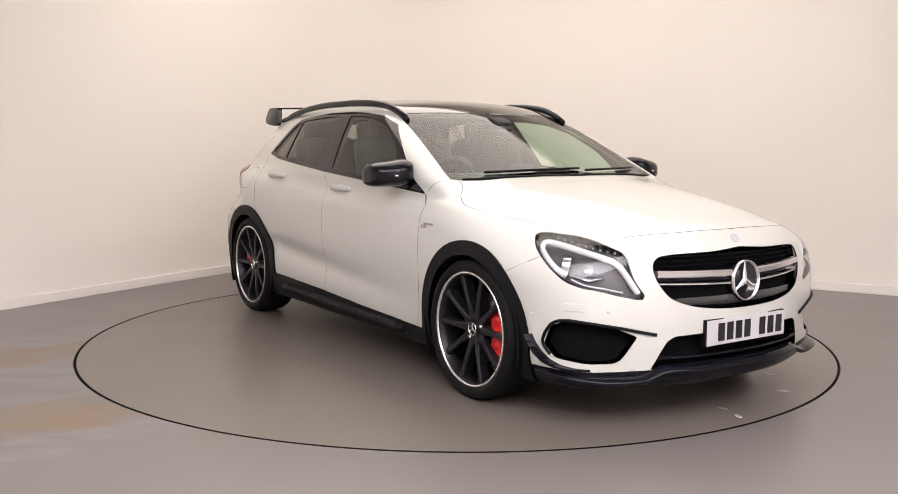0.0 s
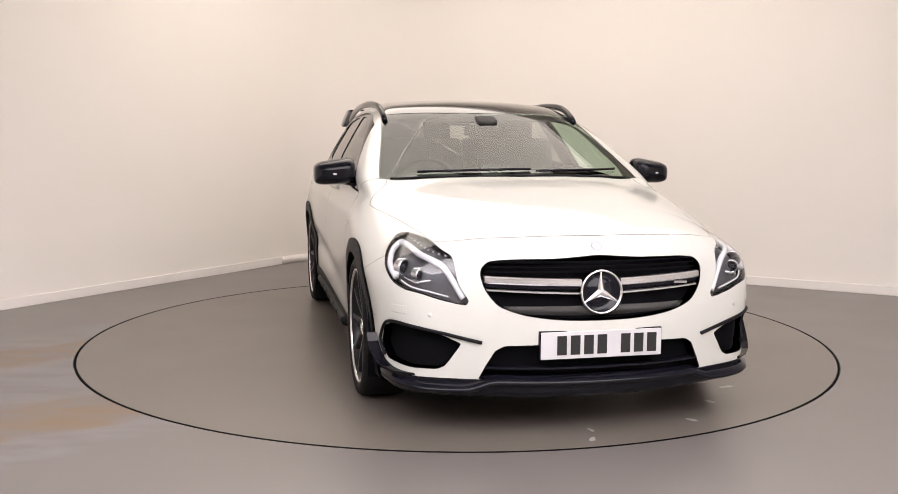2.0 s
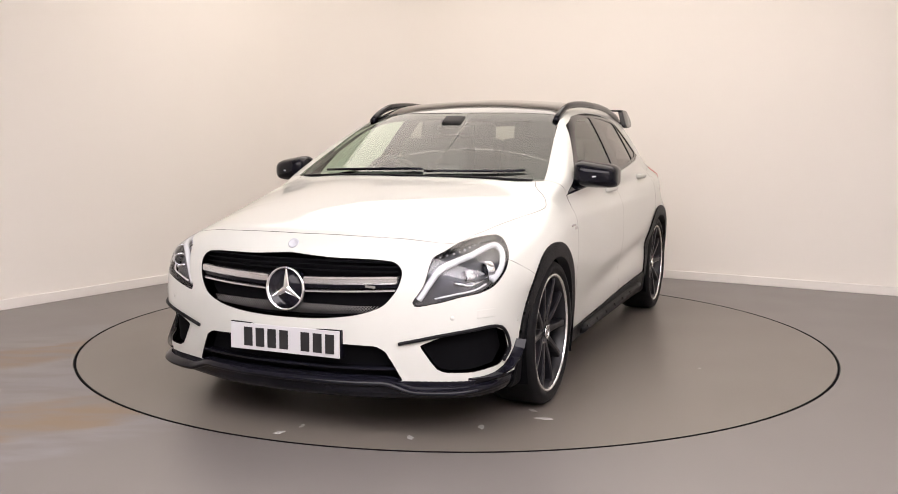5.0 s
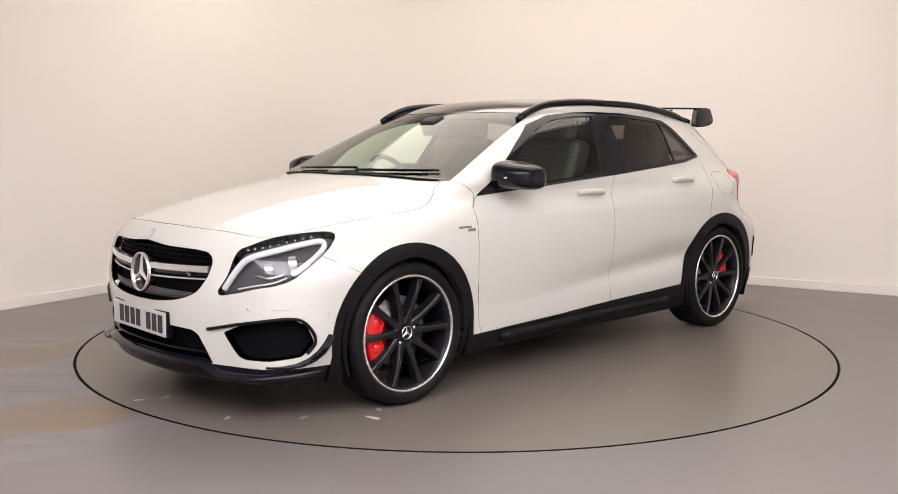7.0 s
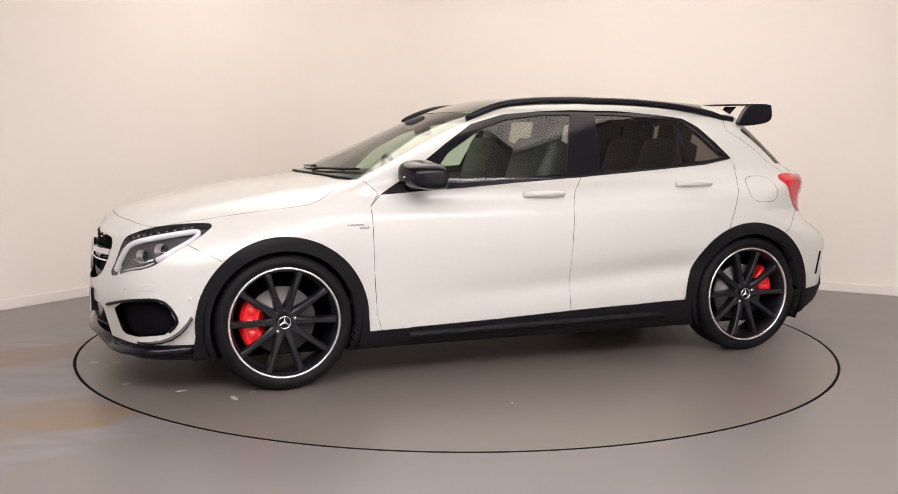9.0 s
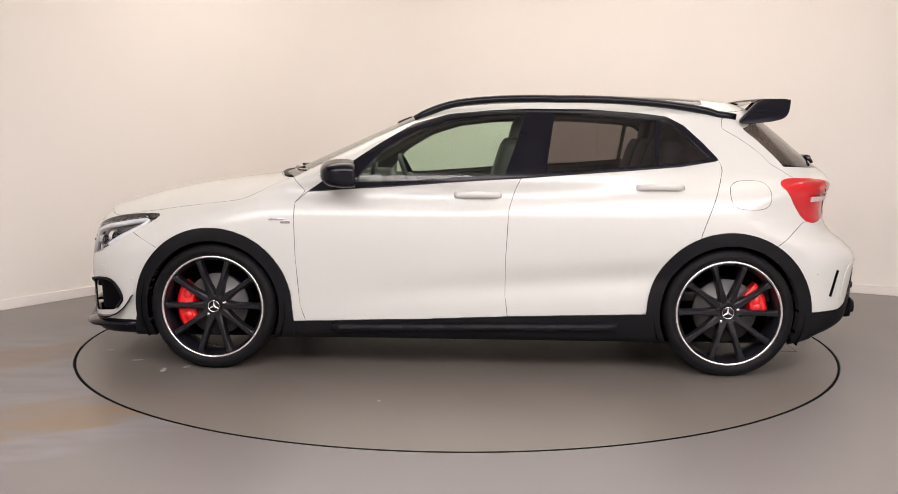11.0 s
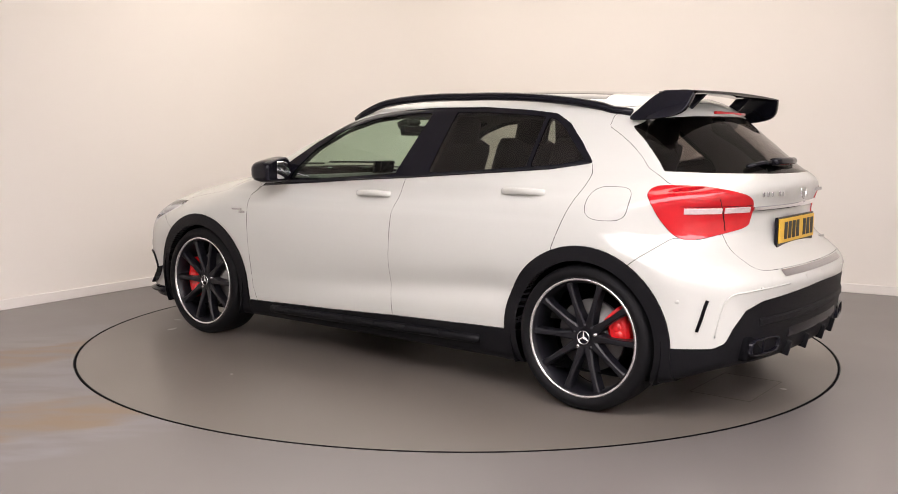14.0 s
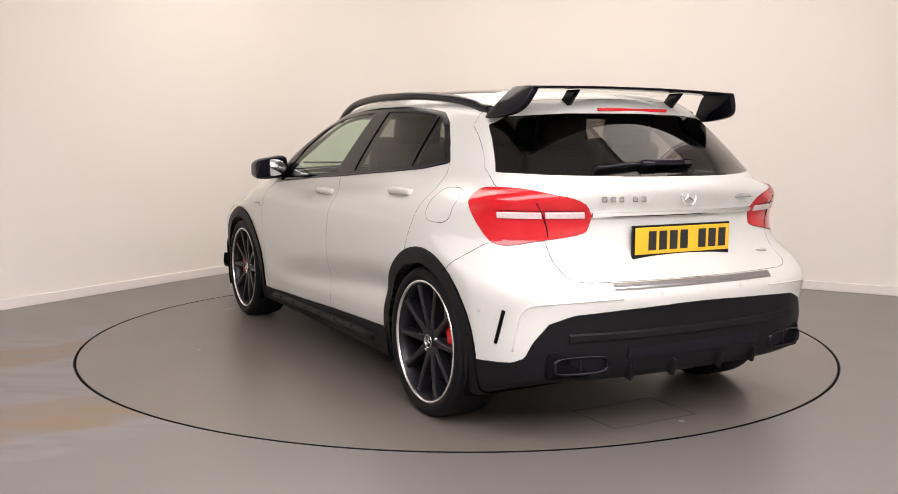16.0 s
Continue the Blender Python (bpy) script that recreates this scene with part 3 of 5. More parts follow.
    skin.paint("window_trim", xz([(0.85, 0.944), (0.647, 1.082), (0.47, 1.202), (0.301, 1.304), (0.108, 1.357), (-0.12, 1.378), (-0.312, 1.387),
                                  (-0.625, 1.385), (-0.898, 1.366), (-1.045, 1.348), (-1.136, 1.299), (-1.23, 1.206), (-1.306, 1.120), (-1.104, 1.087),
                                  (-0.824, 1.065), (-0.534, 1.045), (-0.294, 1.026), (0.082, 1.004), (0.41, 0.976)], **sharp))
    skin.paint("front_window", xz([(0.60, 0.995), (0.565, 1.052), (0.458, 1.166), (0.279, 1.272), (0.094, 1.331), (-0.10, 1.354), (-0.30, 1.363),
                                   (-0.245, 1.198), (-0.19, 1.045), (0.086, 1.022), (0.348, 1.003)], **sharp), ["window_trim"])
    skin.paint("rear_side_window", xz([(-0.453, 1.362), (-0.631, 1.361), (-0.902, 1.343), (-0.99, 1.334), (-0.968, 1.094), (-0.708, 1.072), (-0.40, 1.053)],
                                      **sharp), ["window_trim"])
    skin.paint("quarter_window", xz([(-1.01, 1.33), (-1.05, 1.322), (-1.12, 1.27), (-1.204, 1.186), (-1.262, 1.132), (-1.129, 1.107), (-0.988, 1.094)],
                                    **sharp), ["window_trim"])
    skin.paint("windscreen", xy([(1.12, -0.3), (1.12, 0), (1.085, 0.32), (1.02, 0.58), (0.945, 0.712), (0.86, 0.702), (0.487, 0.632), (0.20, 0.585), (0.235, 0.45),
                                 (0.285, 0.2), (0.30, 0), (0.30, -0.3)], 0.95, **sharp))
    skin.paint("roof", xy([(0.296, -0.3), (0.296, 0), (0.281, 0.2), (0.231, 0.45), (0.196, 0.567), (-0.3, 0.555), (-0.9, 0.54), (-1.25, 0.52), (-1.27, 0.2), (-1.27, -0.3)],
                           1.3, **sharp), ["side_frame"])
    skin.paint("fuel_flap", xz([(-1.352, 0.90), (-1.342, 0.945), (-1.352, 0.99), (-1.39, 1.013), (-1.445, 1.017), (-1.505, 1.013), (-1.54, 0.99), (-1.549, 0.945),
                                (-1.54, 0.90), (-1.51, 0.877), (-1.45, 0.871), (-1.385, 0.877)]), ["side_frame"])
    skin.paint("tail_lamp", corner([(-0.578, 0.945), (-0.572, 0.985), (-0.61, 1.018), (-0.671, 1.028), (-0.825, 1.021), (-0.985, 0.994), (-1.05, 0.966),
                                    (-1.066, 0.927), (-1.056, 0.878), (-1.030, 0.846), (-0.896, 0.822), (-0.75, 0.80), (-0.675, 0.815), (-0.615, 0.88)], -1))
    skin.paint("headlamp", corner([(-1.132, 0.561), (-1.085, 0.64), (-1.045, 0.738), (-0.99, 0.768), (-0.90, 0.797), (-0.79, 0.811), (-0.69, 0.815), (-0.652, 0.80),
                                   (-0.675, 0.74), (-0.781, 0.645), (-0.86, 0.612), (-0.949, 0.596), (-1.04, 0.572)], 1))
    skin.paint("corner_intake", corner([(-1.105, 0.398), (-1.035, 0.295), (-1.0, 0.288), (-0.90, 0.287), (-0.765, 0.303), (-0.715, 0.36), (-0.745, 0.44), (-0.80, 0.464),
                                        (-0.90, 0.458), (-1.02, 0.437)], 1, smooth=False), ["front_bumper"])
    skin.paint("grille", yz_front([(-0.3, 0.744), (0.2, 0.743), (0.40, 0.738), (0.455, 0.727), (0.482, 0.695), (0.478, 0.645), (0.455, 0.598), (0.409, 0.552), (0.309, 0.519),
                                   (0.166, 0.501), (0, 0.497), (-0.3, 0.497)]))
    skin.paint("lower_intake", yz_front([(-0.3, 0.404), (0.2, 0.402), (0.395, 0.394), (0.43, 0.375), (0.47, 0.30), (0.495, 0.25), (0.3, 0.262), (-0.3, 0.275)],
                                        **sharp), ["front_bumper"])
    skin.paint("front_skirt", yz_front([(-0.3, 0.276), (0.3, 0.262), (0.49, 0.25), (0.72, 0.25), (1.2, 0.255), (1.2, 0.05), (-0.3, 0.05)], **sharp),
               ["front_bumper", "front_fender"])
    skin.paint("diffuser", yz_rear([(-0.3, 0.57), (0.13, 0.567), (0.404, 0.557), (0.60, 0.546), (0.691, 0.512), (0.742, 0.441), (0.765, 0.375), (0.80, 0.352),
                                    (0.871, 0.344), (1.2, 0.34), (1.2, 0.05), (-0.3, 0.05)], -1.6, **sharp), ["rear_bumper"])
    skin.paint("sill", xz([(1.0, 0.26), (0.858, 0.262), (0.3, 0.278), (-0.208, 0.30), (-0.909, 0.322), (-1.1, 0.325), (-1.1, 0.02), (1.0, 0.02)], 0.5, **sharp))
    for name, x, legs in (("front_arch_trim", AX, ([(1.1, 0.05), (0.918, 0.05), (0.922, 0.25), (0.93, 0.335), (0.945, 0.43), (1.1, 0.5)],
                                                   [(1.6, 0.05), (1.80, 0.05), (1.775, 0.25), (1.745, 0.4), (1.70, 0.52), (1.6, 0.5)])),
                          ("rear_arch_trim", -AX, ([(-1.1, 0.5), (-0.945, 0.43), (-0.93, 0.335), (-0.92, 0.25), (-0.915, 0.05), (-1.1, 0.05)],
                                                   [(-1.6, 0.5), (-1.71, 0.53), (-1.76, 0.40), (-1.775, 0.25), (-1.78, 0.05), (-1.6, 0.05)]))):
        skin.paint(name, around(x, 0.420))
        for leg in legs:
            skin.paint(name, xz(leg, 0.5, **sharp))
        skin.paint("opening", around(x, 0.354))
    skin.paint("underside", np.where(skin.v[:, 2] < 0.3, skin.v[:, 2] - 0.176, 9))


divide()


def sides(name, material, parents=None, label="", **k):
    """A part for the left and one for the right."""
    return [panel(name, s, material, p, label) for s, p in zip(skin.piece(name, **k), parents or (car, car))]


def whole(name, material, parent=None, label="", **k):
    return panel(name, skin.piece(name, both=True, **k)[0], material, parent or car, label)


PAINTED = ("side_frame", "front_fender", "hood", "front_bumper", "rear_bumper", "tailgate", "front_door", "rear_door", "fuel_flap", "roof")
# added near-black layer under the panels: the shut lines' shade as a colour
panel("shut_line_shade", skin.piece(PAINTED, both=True, gap=0, flange=0, sink=0.0055)[0], DARK, car, "added dark layer that puts shade into the shut lines")
frames = sides("side_frame", PAINT, flange=0)
sides("side_frame", LINING, frames, "grey cloth pillar lining", gap=0, flange=0, sink=0.035)
fenders = sides("front_fender", PAINT, flange=0)
hood = whole("hood", PAINT, flange=0)
bumper_f = whole("front_bumper", PAINT, flange=0)
bumper_r = whole("rear_bumper", PAINT, flange=0)
tailgate = whole("tailgate", PAINT, flange=0)
roof_panel = whole("roof", ROOF_GLASS, None, "dark panoramic glass roof", gap=0.001)
panel("lining", skin.piece("roof", both=True, gap=0, flange=0, sink=0.04)[0], LINING, roof_panel, "grey cloth roof lining")
doors_f = sides("front_door", PAINT, flange=0)
doors_r = sides("rear_door", PAINT, flange=0)
for ds, nm in ((doors_f, "front_door"), (doors_r, "rear_door")):
    for o, s in zip(ds, skin.piece(nm, gap=0, flange=0, sink=0.06)):
        panel("lining", s, CABIN, o, "dark grey door lining")
trims = sides("window_trim", GLOSS_BLACK, None, "gloss black window surround", gap=0.0, lift=0.001)
for o, s in zip(trims, skin.piece("window_trim", gap=0, flange=0, sink=0.03)):
    panel("lining", s, CABIN, o)
sides("front_window", GLASS, doors_f, "clear side window", gap=0, flange=0, sink=0.004)
sides("rear_side_window", PRIVACY, doors_r, "dark tinted side window", gap=0, flange=0, sink=0.004)
sides("quarter_window", PRIVACY, trims, "dark tinted corner window", gap=0, flange=0, sink=0.004)
screen_ob = whole("windscreen", GLASS, None, "clear windscreen", gap=0.0, flange=0.004, sink=0.002)
window_r = whole("rear_window", PRIVACY, tailgate, "dark tinted rear window", gap=0.0, flange=0.004, sink=0.002)
sides("fuel_flap", PAINT, frames, gap=0.0013, flange=0)
sides("front_arch_trim", TRIM, fenders, "black plastic wheel arch trim", gap=0, lift=0.010, flange=0.05)
sides("rear_arch_trim", TRIM, frames, "black plastic wheel arch trim", gap=0, lift=0.010, flange=0.05)
sills = sides("sill", TRIM, None, "black plastic side sill", gap=0, lift=0.008, flange=0.04)
whole("front_skirt", GLOSS_BLACK, bumper_f, "black lower bumper", gap=0)
diffuser = whole("diffuser", TRIM, None, "black rear diffuser", gap=0.0, lift=0.004)
whole("underside", DARK, None, "dark underside", gap=0)
whole("grille", DARK, bumper_f, "black grille backing", gap=0, flange=0, sink=0.05)
whole("lower_intake", DARK, bumper_f, "black intake backing", gap=0, flange=0, sink=0.05)
sides("corner_intake", DARK, (bumper_f, bumper_f), "black corner intake", gap=0, flange=0, sink=0.04)


# ---- lamps ----
RED_LENS = mat("red_lens", (0.50, 0.006, 0.012), 0.10, coat=0.5, spread=0.45, scale=7)
SMOKED = mat("lamp_housing", (0.10, 0.10, 0.108), 0.3, 0.4, spread=0.25)
BRIGHT = mat("lamp_reflector", (0.80, 0.81, 0.83), 0.12, 1.0, spread=0.05)
FROSTED = mat("frosted_strip", (0.80, 0.80, 0.80), 0.25, coat=0.6)
BADGE = mat("badge_silver", (0.55, 0.55, 0.56), 0.25, 0.9)
PALE_BADGE = mat("pale_badge", (0.46, 0.48, 0.52), 0.4)
REVERSE = mat("reverse_lens", (0.62, 0.52, 0.52), 0.15, spread=0.25, scale=90, coat=0.5)
INK = mat("plate_ink", (0.012, 0.012, 0.013), 0.5)


def corner_at(s, z, sign, side, depth=0.0):
    """A point on (or under) the skin at a corner of the car; sign 1 is the front, -1 the rear."""
    y0 = 1.5 + s * 1.4142
    p = np.array([skin_at((sign * 1.5, y0, z), (sign * 0.7071, 0.7071, 0))])
    p = p - normals_of(p) * depth
    return Vector((p[0][0], p[0][1] * side, p[0][2]))


lamps_f = sides("headlamp", LENS, None, "clear lens headlamp", gap=0.0, flange=0.0)
for o, s in zip(lamps_f, skin.piece("headlamp", gap=0, flange=0, sink=0.042)):
    panel("housing", s, SMOKED, o, "dark grey lamp housing")
for o, s in zip(lamps_f, skin.piece("headlamp", gap=-0.002, flange=0.03, sink=0.002)):
    v, n, f = s
    first = int((skin.label == skin.names.index("headlamp")).sum())
    panel("bezel", (v, n, f[first:]), GLOSS_BLACK, o, "black lamp bezel")
for o, side in zip(lamps_f, (1, -1)):
    band = rounded([(-1.108, 0.583), (-1.06, 0.655), (-1.01, 0.712), (-0.94, 0.742), (-0.85, 0.764), (-0.76, 0.782), (-0.70, 0.786), (-0.69, 0.755), (-0.75, 0.69),
                    (-0.80, 0.655)], False, 5)
    part("light_band", tube([corner_at(s, z, 1, side, 0.015) for s, z in band], 0.013, 8, flat=1.1), FROSTED, o, "white daytime running light band")
    low = rounded([(-0.82, 0.645), (-0.88, 0.622), (-0.97, 0.606), (-1.05, 0.588)], False, 4)
    part("light_band", tube([corner_at(s, z, 1, side, 0.026) for s, z in low], 0.004, 6), FROSTED, o)
    for k in range(9):
        s = -1.005 + 0.032 * k
        bm = bmesh.new()
        bmesh.ops.create_uvsphere(bm, u_segments=10, v_segments=6, radius=0.006, matrix=Matrix.Translation(corner_at(s, 0.757 + 0.0062 * k, 1, side, 0.016)))
        part("led", bm, BADGE, o, "small round light diode")
    for s, z, r in ((-0.795, 0.708, 0.036), (-0.90, 0.68, 0.027)):
        c = corner_at(s, z, 1, side, 0.036)
        m = Matrix.Translation(c) @ Matrix.Rotation(-0.55 * side, 4, "Z") @ Matrix.Rotation(-math.pi / 2, 4, "Z")
        part("reflector", lathe([(r * 0.7, -0.01), (r * 0.8, 0.018), (r, 0.026), (r * 1.08, 0.02), (r * 1.1, -0.01)], 28, None, m), BRIGHT, o, "chrome projector ring")
        bm = bmesh.new()
        bmesh.ops.create_uvsphere(bm, u_segments=20, v_segments=12, radius=r * 0.78, matrix=Matrix.Translation(c))
        part("projector", bm, GLOSS_BLACK, o, "dark glass projector lens")
    shelf = [corner_at(s, z, 1, side, 0.042) for s, z in ((-0.97, 0.655), (-0.90, 0.642), (-0.83, 0.664))]
    part("reflector", tube(shelf, 0.016, 8, flat=0.5), BRIGHT, o)

lamps_r = sides("tail_lamp", RED_LENS, None, "red tail lamp with a clear strip", gap=0.001, lift=0.004)


def corner_strip(s0, s1, z0, z1, sign, side, lift, n=28):
    """A thin raised strip that follows the skin round a corner, between the heights z0 and z1."""
    bm = bmesh.new()
    rings = []
    for k in range(n + 1):
        u = s0 + (s1 - s0) * k / n
        rings.append([bm.verts.new(corner_at(u, z, sign, side, -h)) for z, h in ((z0, 0.002), (z0 + 0.003, lift), (z1 - 0.003, lift), (z1, 0.002))])
    for a, b in zip(rings, rings[1:]):
        for i in range(3):
            bm.faces.new((a[i], a[i + 1], b[i + 1], b[i]))
    bm.faces.new(rings[0])
    bm.faces.new(rings[-1][::-1])
    bmesh.ops.recalc_face_normals(bm, faces=bm.faces)
    return bm


for o, side in zip(lamps_r, (1, -1)):
    part("reverse_lamp", corner_strip(-0.705, -0.88, 0.908, 0.936, -1, side, 0.0085), REVERSE, o, "clear silver reversing lamp strip", smooth=False)
    part("reverse_lamp", corner_strip(-0.895, -1.04, 0.909, 0.937, -1, side, 0.0085), REVERSE, o, "clear silver reversing lamp strip", smooth=False)
    part("lamp_groove", corner_strip(-0.69, -1.05, 0.940, 0.944, -1, side, 0.006), DARK, o, smooth=False)
for o, side in zip(lamps_r, (1, -1)):
    pts = [corner_at(s, z, -1, side, -0.0035) for s, z in ((-0.845, 1.018), (-0.865, 0.97), (-0.885, 0.925), (-0.90, 0.87), (-0.905, 0.834))]
    part("seam", tube(pts, 0.0028, 5), DARK, o, "dark seam between lamp halves")

# ---- front: grille, plate, splitter ----
def sweep_front(y0, y1, z, out, tall, deep, n=24, dz=0.0):
    """A louvre that follows the nose from y0 to y1."""
    bm = bmesh.new()
    rings = []
    for k in range(n + 1):
        y = y0 + (y1 - y0) * k / n
        x, zz = front_x(abs(y), 0.62) + out, z + dz * k / n
        rings.append([bm.verts.new((x + a, y, zz + b)) for a, b in ((0, -tall * 0.32), (0, tall * 0.32), (-0.006, tall * 0.5), (-deep, tall * 0.5), (-deep, -tall * 0.5),
                                                                 (-0.006, -tall * 0.5))])
    for a, b in zip(rings, rings[1:]):
        for i in range(6):
            bm.faces.new((a[i], a[(i + 1) % 6], b[(i + 1) % 6], b[i]))
    bm.faces.new(rings[0])
    bm.faces.new(rings[-1][::-1])
    bmesh.ops.recalc_face_normals(bm, faces=bm.faces)
    return bm


for s in (1, -1):
    part("louvre", sweep_front(0.085 * s, 0.47 * s, 0.648, -0.006, 0.030, 0.03, dz=0.012), SILVER, bumper_f, "broad silver grille louvre", smooth=False)
    part("louvre", sweep_front(0.085 * s, 0.462 * s, 0.604, -0.010, 0.010, 0.02, dz=0.014), SILVER, bumper_f, "thin silver grille louvre", smooth=False)
    part("louvre", sweep_front(0.085 * s, 0.467 * s, 0.627, -0.016, 0.022, 0.02, dz=0.012), GLOSS_BLACK, bumper_f, "black grille louvre", smooth=False)
part("model_badge", box(0.004, 0.062, 0.010, pose(front_x(0.36, 0.62) - 0.008, 0.365, 0.634, 0, 0, -14)), BADGE, bumper_f, "small silver badge", smooth=False)


def emblem(r, thick, bm=None):
    """A plain ring with three tapering arms, facing along +y."""
    bm = bmesh.new()
    t = r * 0.10
    lathe([(r - t, 0), (r - t * 0.6, thick), (r, thick * 0.8), (r + t * 0.2, 0)], 56, bm)
    for k in range(3):
        a = math.pi / 2 + k * 2 * math.pi / 3
        d, w = Vector((math.cos(a), 0, math.sin(a))), Vector((-math.sin(a), 0, math.cos(a)))
        up, c = Vector((0, thick * 0.9, 0)), [Vector()] * 0
        base = [d * (r - t * 0.8) + w * r * 0.02, w * r * 0.17 + d * r * 0.06, -w * r * 0.17 + d * r * 0.06, d * (r - t * 0.8) - w * r * 0.02]
        lo = [bm.verts.new(p) for p in base]
        tip, hub = bm.verts.new(d * (r - t * 0.8) + up * 0.5), bm.verts.new(up)
        bm.faces.new((lo[0], lo[1], hub, tip))
        bm.faces.new((lo[2], lo[3], tip, hub))
    bmesh.ops.recalc_face_normals(bm, faces=bm.faces)
    return bm


def facing(p, yaw, pitch=0):
    """A pose whose +y looks along yaw (degrees from +x)."""
    return Matrix.Translation(p) @ Matrix.Rotation(radians(yaw - 90), 4, "Z") @ Matrix.Rotation(radians(pitch), 4, "X")


star = part("emblem", emblem(0.090, 0.014), CHROME, bumper_f, "chrome ring emblem")
star.matrix_basis = facing((front_x(0, 0.609) - 0.014, 0, 0.609), 0, 4)
ring = part("emblem_backing", lathe([(0.0001, 0.0), (0.083, 0.0), (0.083, -0.03), (0.088, -0.05)], 48), GLOSS_BLACK, bumper_f, "black emblem disc")
ring.matrix_basis = star.matrix_basis.copy()
for s in (1, -1):
    part("louvre_end", box(0.02, 0.022, 0.034, pose(front_x(0.1, 0.64) - 0.024, 0.094 * s, 0.642), 0.005), SILVER, bumper_f, "chrome emblem holder")
hb = part("hood_badge", lathe([(0.0001, 0.003), (0.017, 0.003), (0.018, 0.004), (0.023, 0.003), (0.024, -0.004)], 32), PALE_BADGE, bumper_f, "small round silver badge")
hb.matrix_basis = facing((front_x(0, 0.79) + 0.001, 0, 0.79), 0, 34)


def grille_mesh():
    bm = bmesh.new()
    for k in range(64):
        y = -0.40 + 0.0125 * k
        for lean in (0.03, -0.03):
            a, b = y, y + lean
            if abs(a) < 0.40 and abs(b) < 0.40:
                lo, hi = 0.512 + 0.10 * a * a, 0.552
                pa, pb = Vector((front_x(abs(a), 0.53) - 0.03, a, lo)), Vector((front_x(abs(b), 0.53) - 0.03, b, hi))
                tube([pa, pb], 0.0013, 4, bm)
    return bm


tagged(part("grille_mesh", grille_mesh(), STEEL, bumper_f, "fine grey wire mesh"), kind="stuff")
for k in range(3):
    part("slat", sweep_front(-0.46, 0.46, 0.69 + 0.02 * k, -0.035, 0.006, 0.01), DARK, bumper_f, smooth=False)


def number_plate(m, face, label, holder):
    plate = new("number_plate")
    plate.parent = holder
    plate.matrix_basis = m
    tagged(plate, label)
    part("plate", box(0.52, 0.006, 0.111, pose(0, 0, 0), 0.002), face, plate, smooth=False)
    for k in range(7):
        x = -0.195 + 0.0575 * k + (0.022 if k > 2 else -0.022)
        part("plate_bar", box(0.041, 0.002, 0.079, pose(x, 0.0038, 0)), INK, plate, smooth=False)
    return plate


part("plate_holder", box(0.03, 0.53, 0.118, pose(front_x(0, 0.41) - 0.02, 0, 0.399), 0.004), GLOSS_BLACK, bumper_f, smooth=False)
number_plate(facing((front_x(0, 0.41) - 0.001, 0, 0.399), 0), WHITE, "white number plate with dark bars", car)
rear_plate_x = rear_x(0.0, 0.765) - 0.004
part("plate_holder", box(0.014, 0.535, 0.145, pose(rear_plate_x + 0.004, 0, 0.803), 0.003), GLOSS_BLACK, tailgate, "black plate frame", smooth=False)
number_plate(facing((rear_plate_x - 0.007, 0, 0.812), 180, 0), YELLOW, "yellow number plate with dark bars", car)
part("dealer_strip", box(0.002, 0.20, 0.008, pose(rear_plate_x - 0.004, -0.02, 0.743)), WHITE, tailgate, smooth=False)


def splitter():
    bm = bmesh.new()
    rings = []
    n = 60
    for k in range(n + 1):
        y = -0.845 + 1.69 * k / n
        a = abs(y)
        x = front_x(a, 0.27)
        u = min(1, max(0, (a - 0.42) / 0.13))
        dip = 0.032 * u * u * (3 - 2 * u)
        z = 0.238 - dip + 0.012 * max(0, a - 0.7) / 0.15
        out = 0.022 + 0.025 * min(1, max(0, (a - 0.45) / 0.15))
        rings.append([bm.verts.new(p) for p in ((x - 0.12, y, z + 0.03), (x - 0.01, y, z + 0.03), (x + out, y, z + 0.012), (x + out + 0.004, y, z + 0.002), (x + out - 0.008, y, z - 0.008),
                                                (x - 0.12, y, z - 0.012))])
    for a, b in zip(rings, rings[1:]):
        for i in range(6):
            bm.faces.new((a[i], a[(i + 1) % 6], b[(i + 1) % 6], b[i]))
    bm.faces.new(rings[0])
    bm.faces.new(rings[-1][::-1])
    bmesh.ops.recalc_face_normals(bm, faces=bm.faces)
    return bm


part("splitter", splitter(), GLOSS_BLACK, bumper_f, "gloss black front splitter lip")
part("intake_blade", sweep_front(-0.48, 0.48, 0.30, 0.0, 0.012, 0.05), GLOSS_BLACK, bumper_f, "black intake blade", smooth=False)


def sweep_rear(y0, y1, z, out, tall, deep, n=24):
    bm = bmesh.new()
    rings = []
    for k in range(n + 1):
        y = y0 + (y1 - y0) * k / n
        x = rear_x(abs(y), z) - out
        rings.append([bm.verts.new((x + a, y, z + b)) for a, b in ((0, -tall * 0.3), (0, tall * 0.3), (0.004, tall * 0.5), (deep, tall * 0.5), (deep, -tall * 0.5), (0.004, -tall * 0.5))])
    for a, b in zip(rings, rings[1:]):
        for i in range(6):
            bm.faces.new((a[i], a[(i + 1) % 6], b[(i + 1) % 6], b[i]))
    bm.faces.new(rings[0])
    bm.faces.new(rings[-1][::-1])
    bmesh.ops.recalc_face_normals(bm, faces=bm.faces)
    return bm


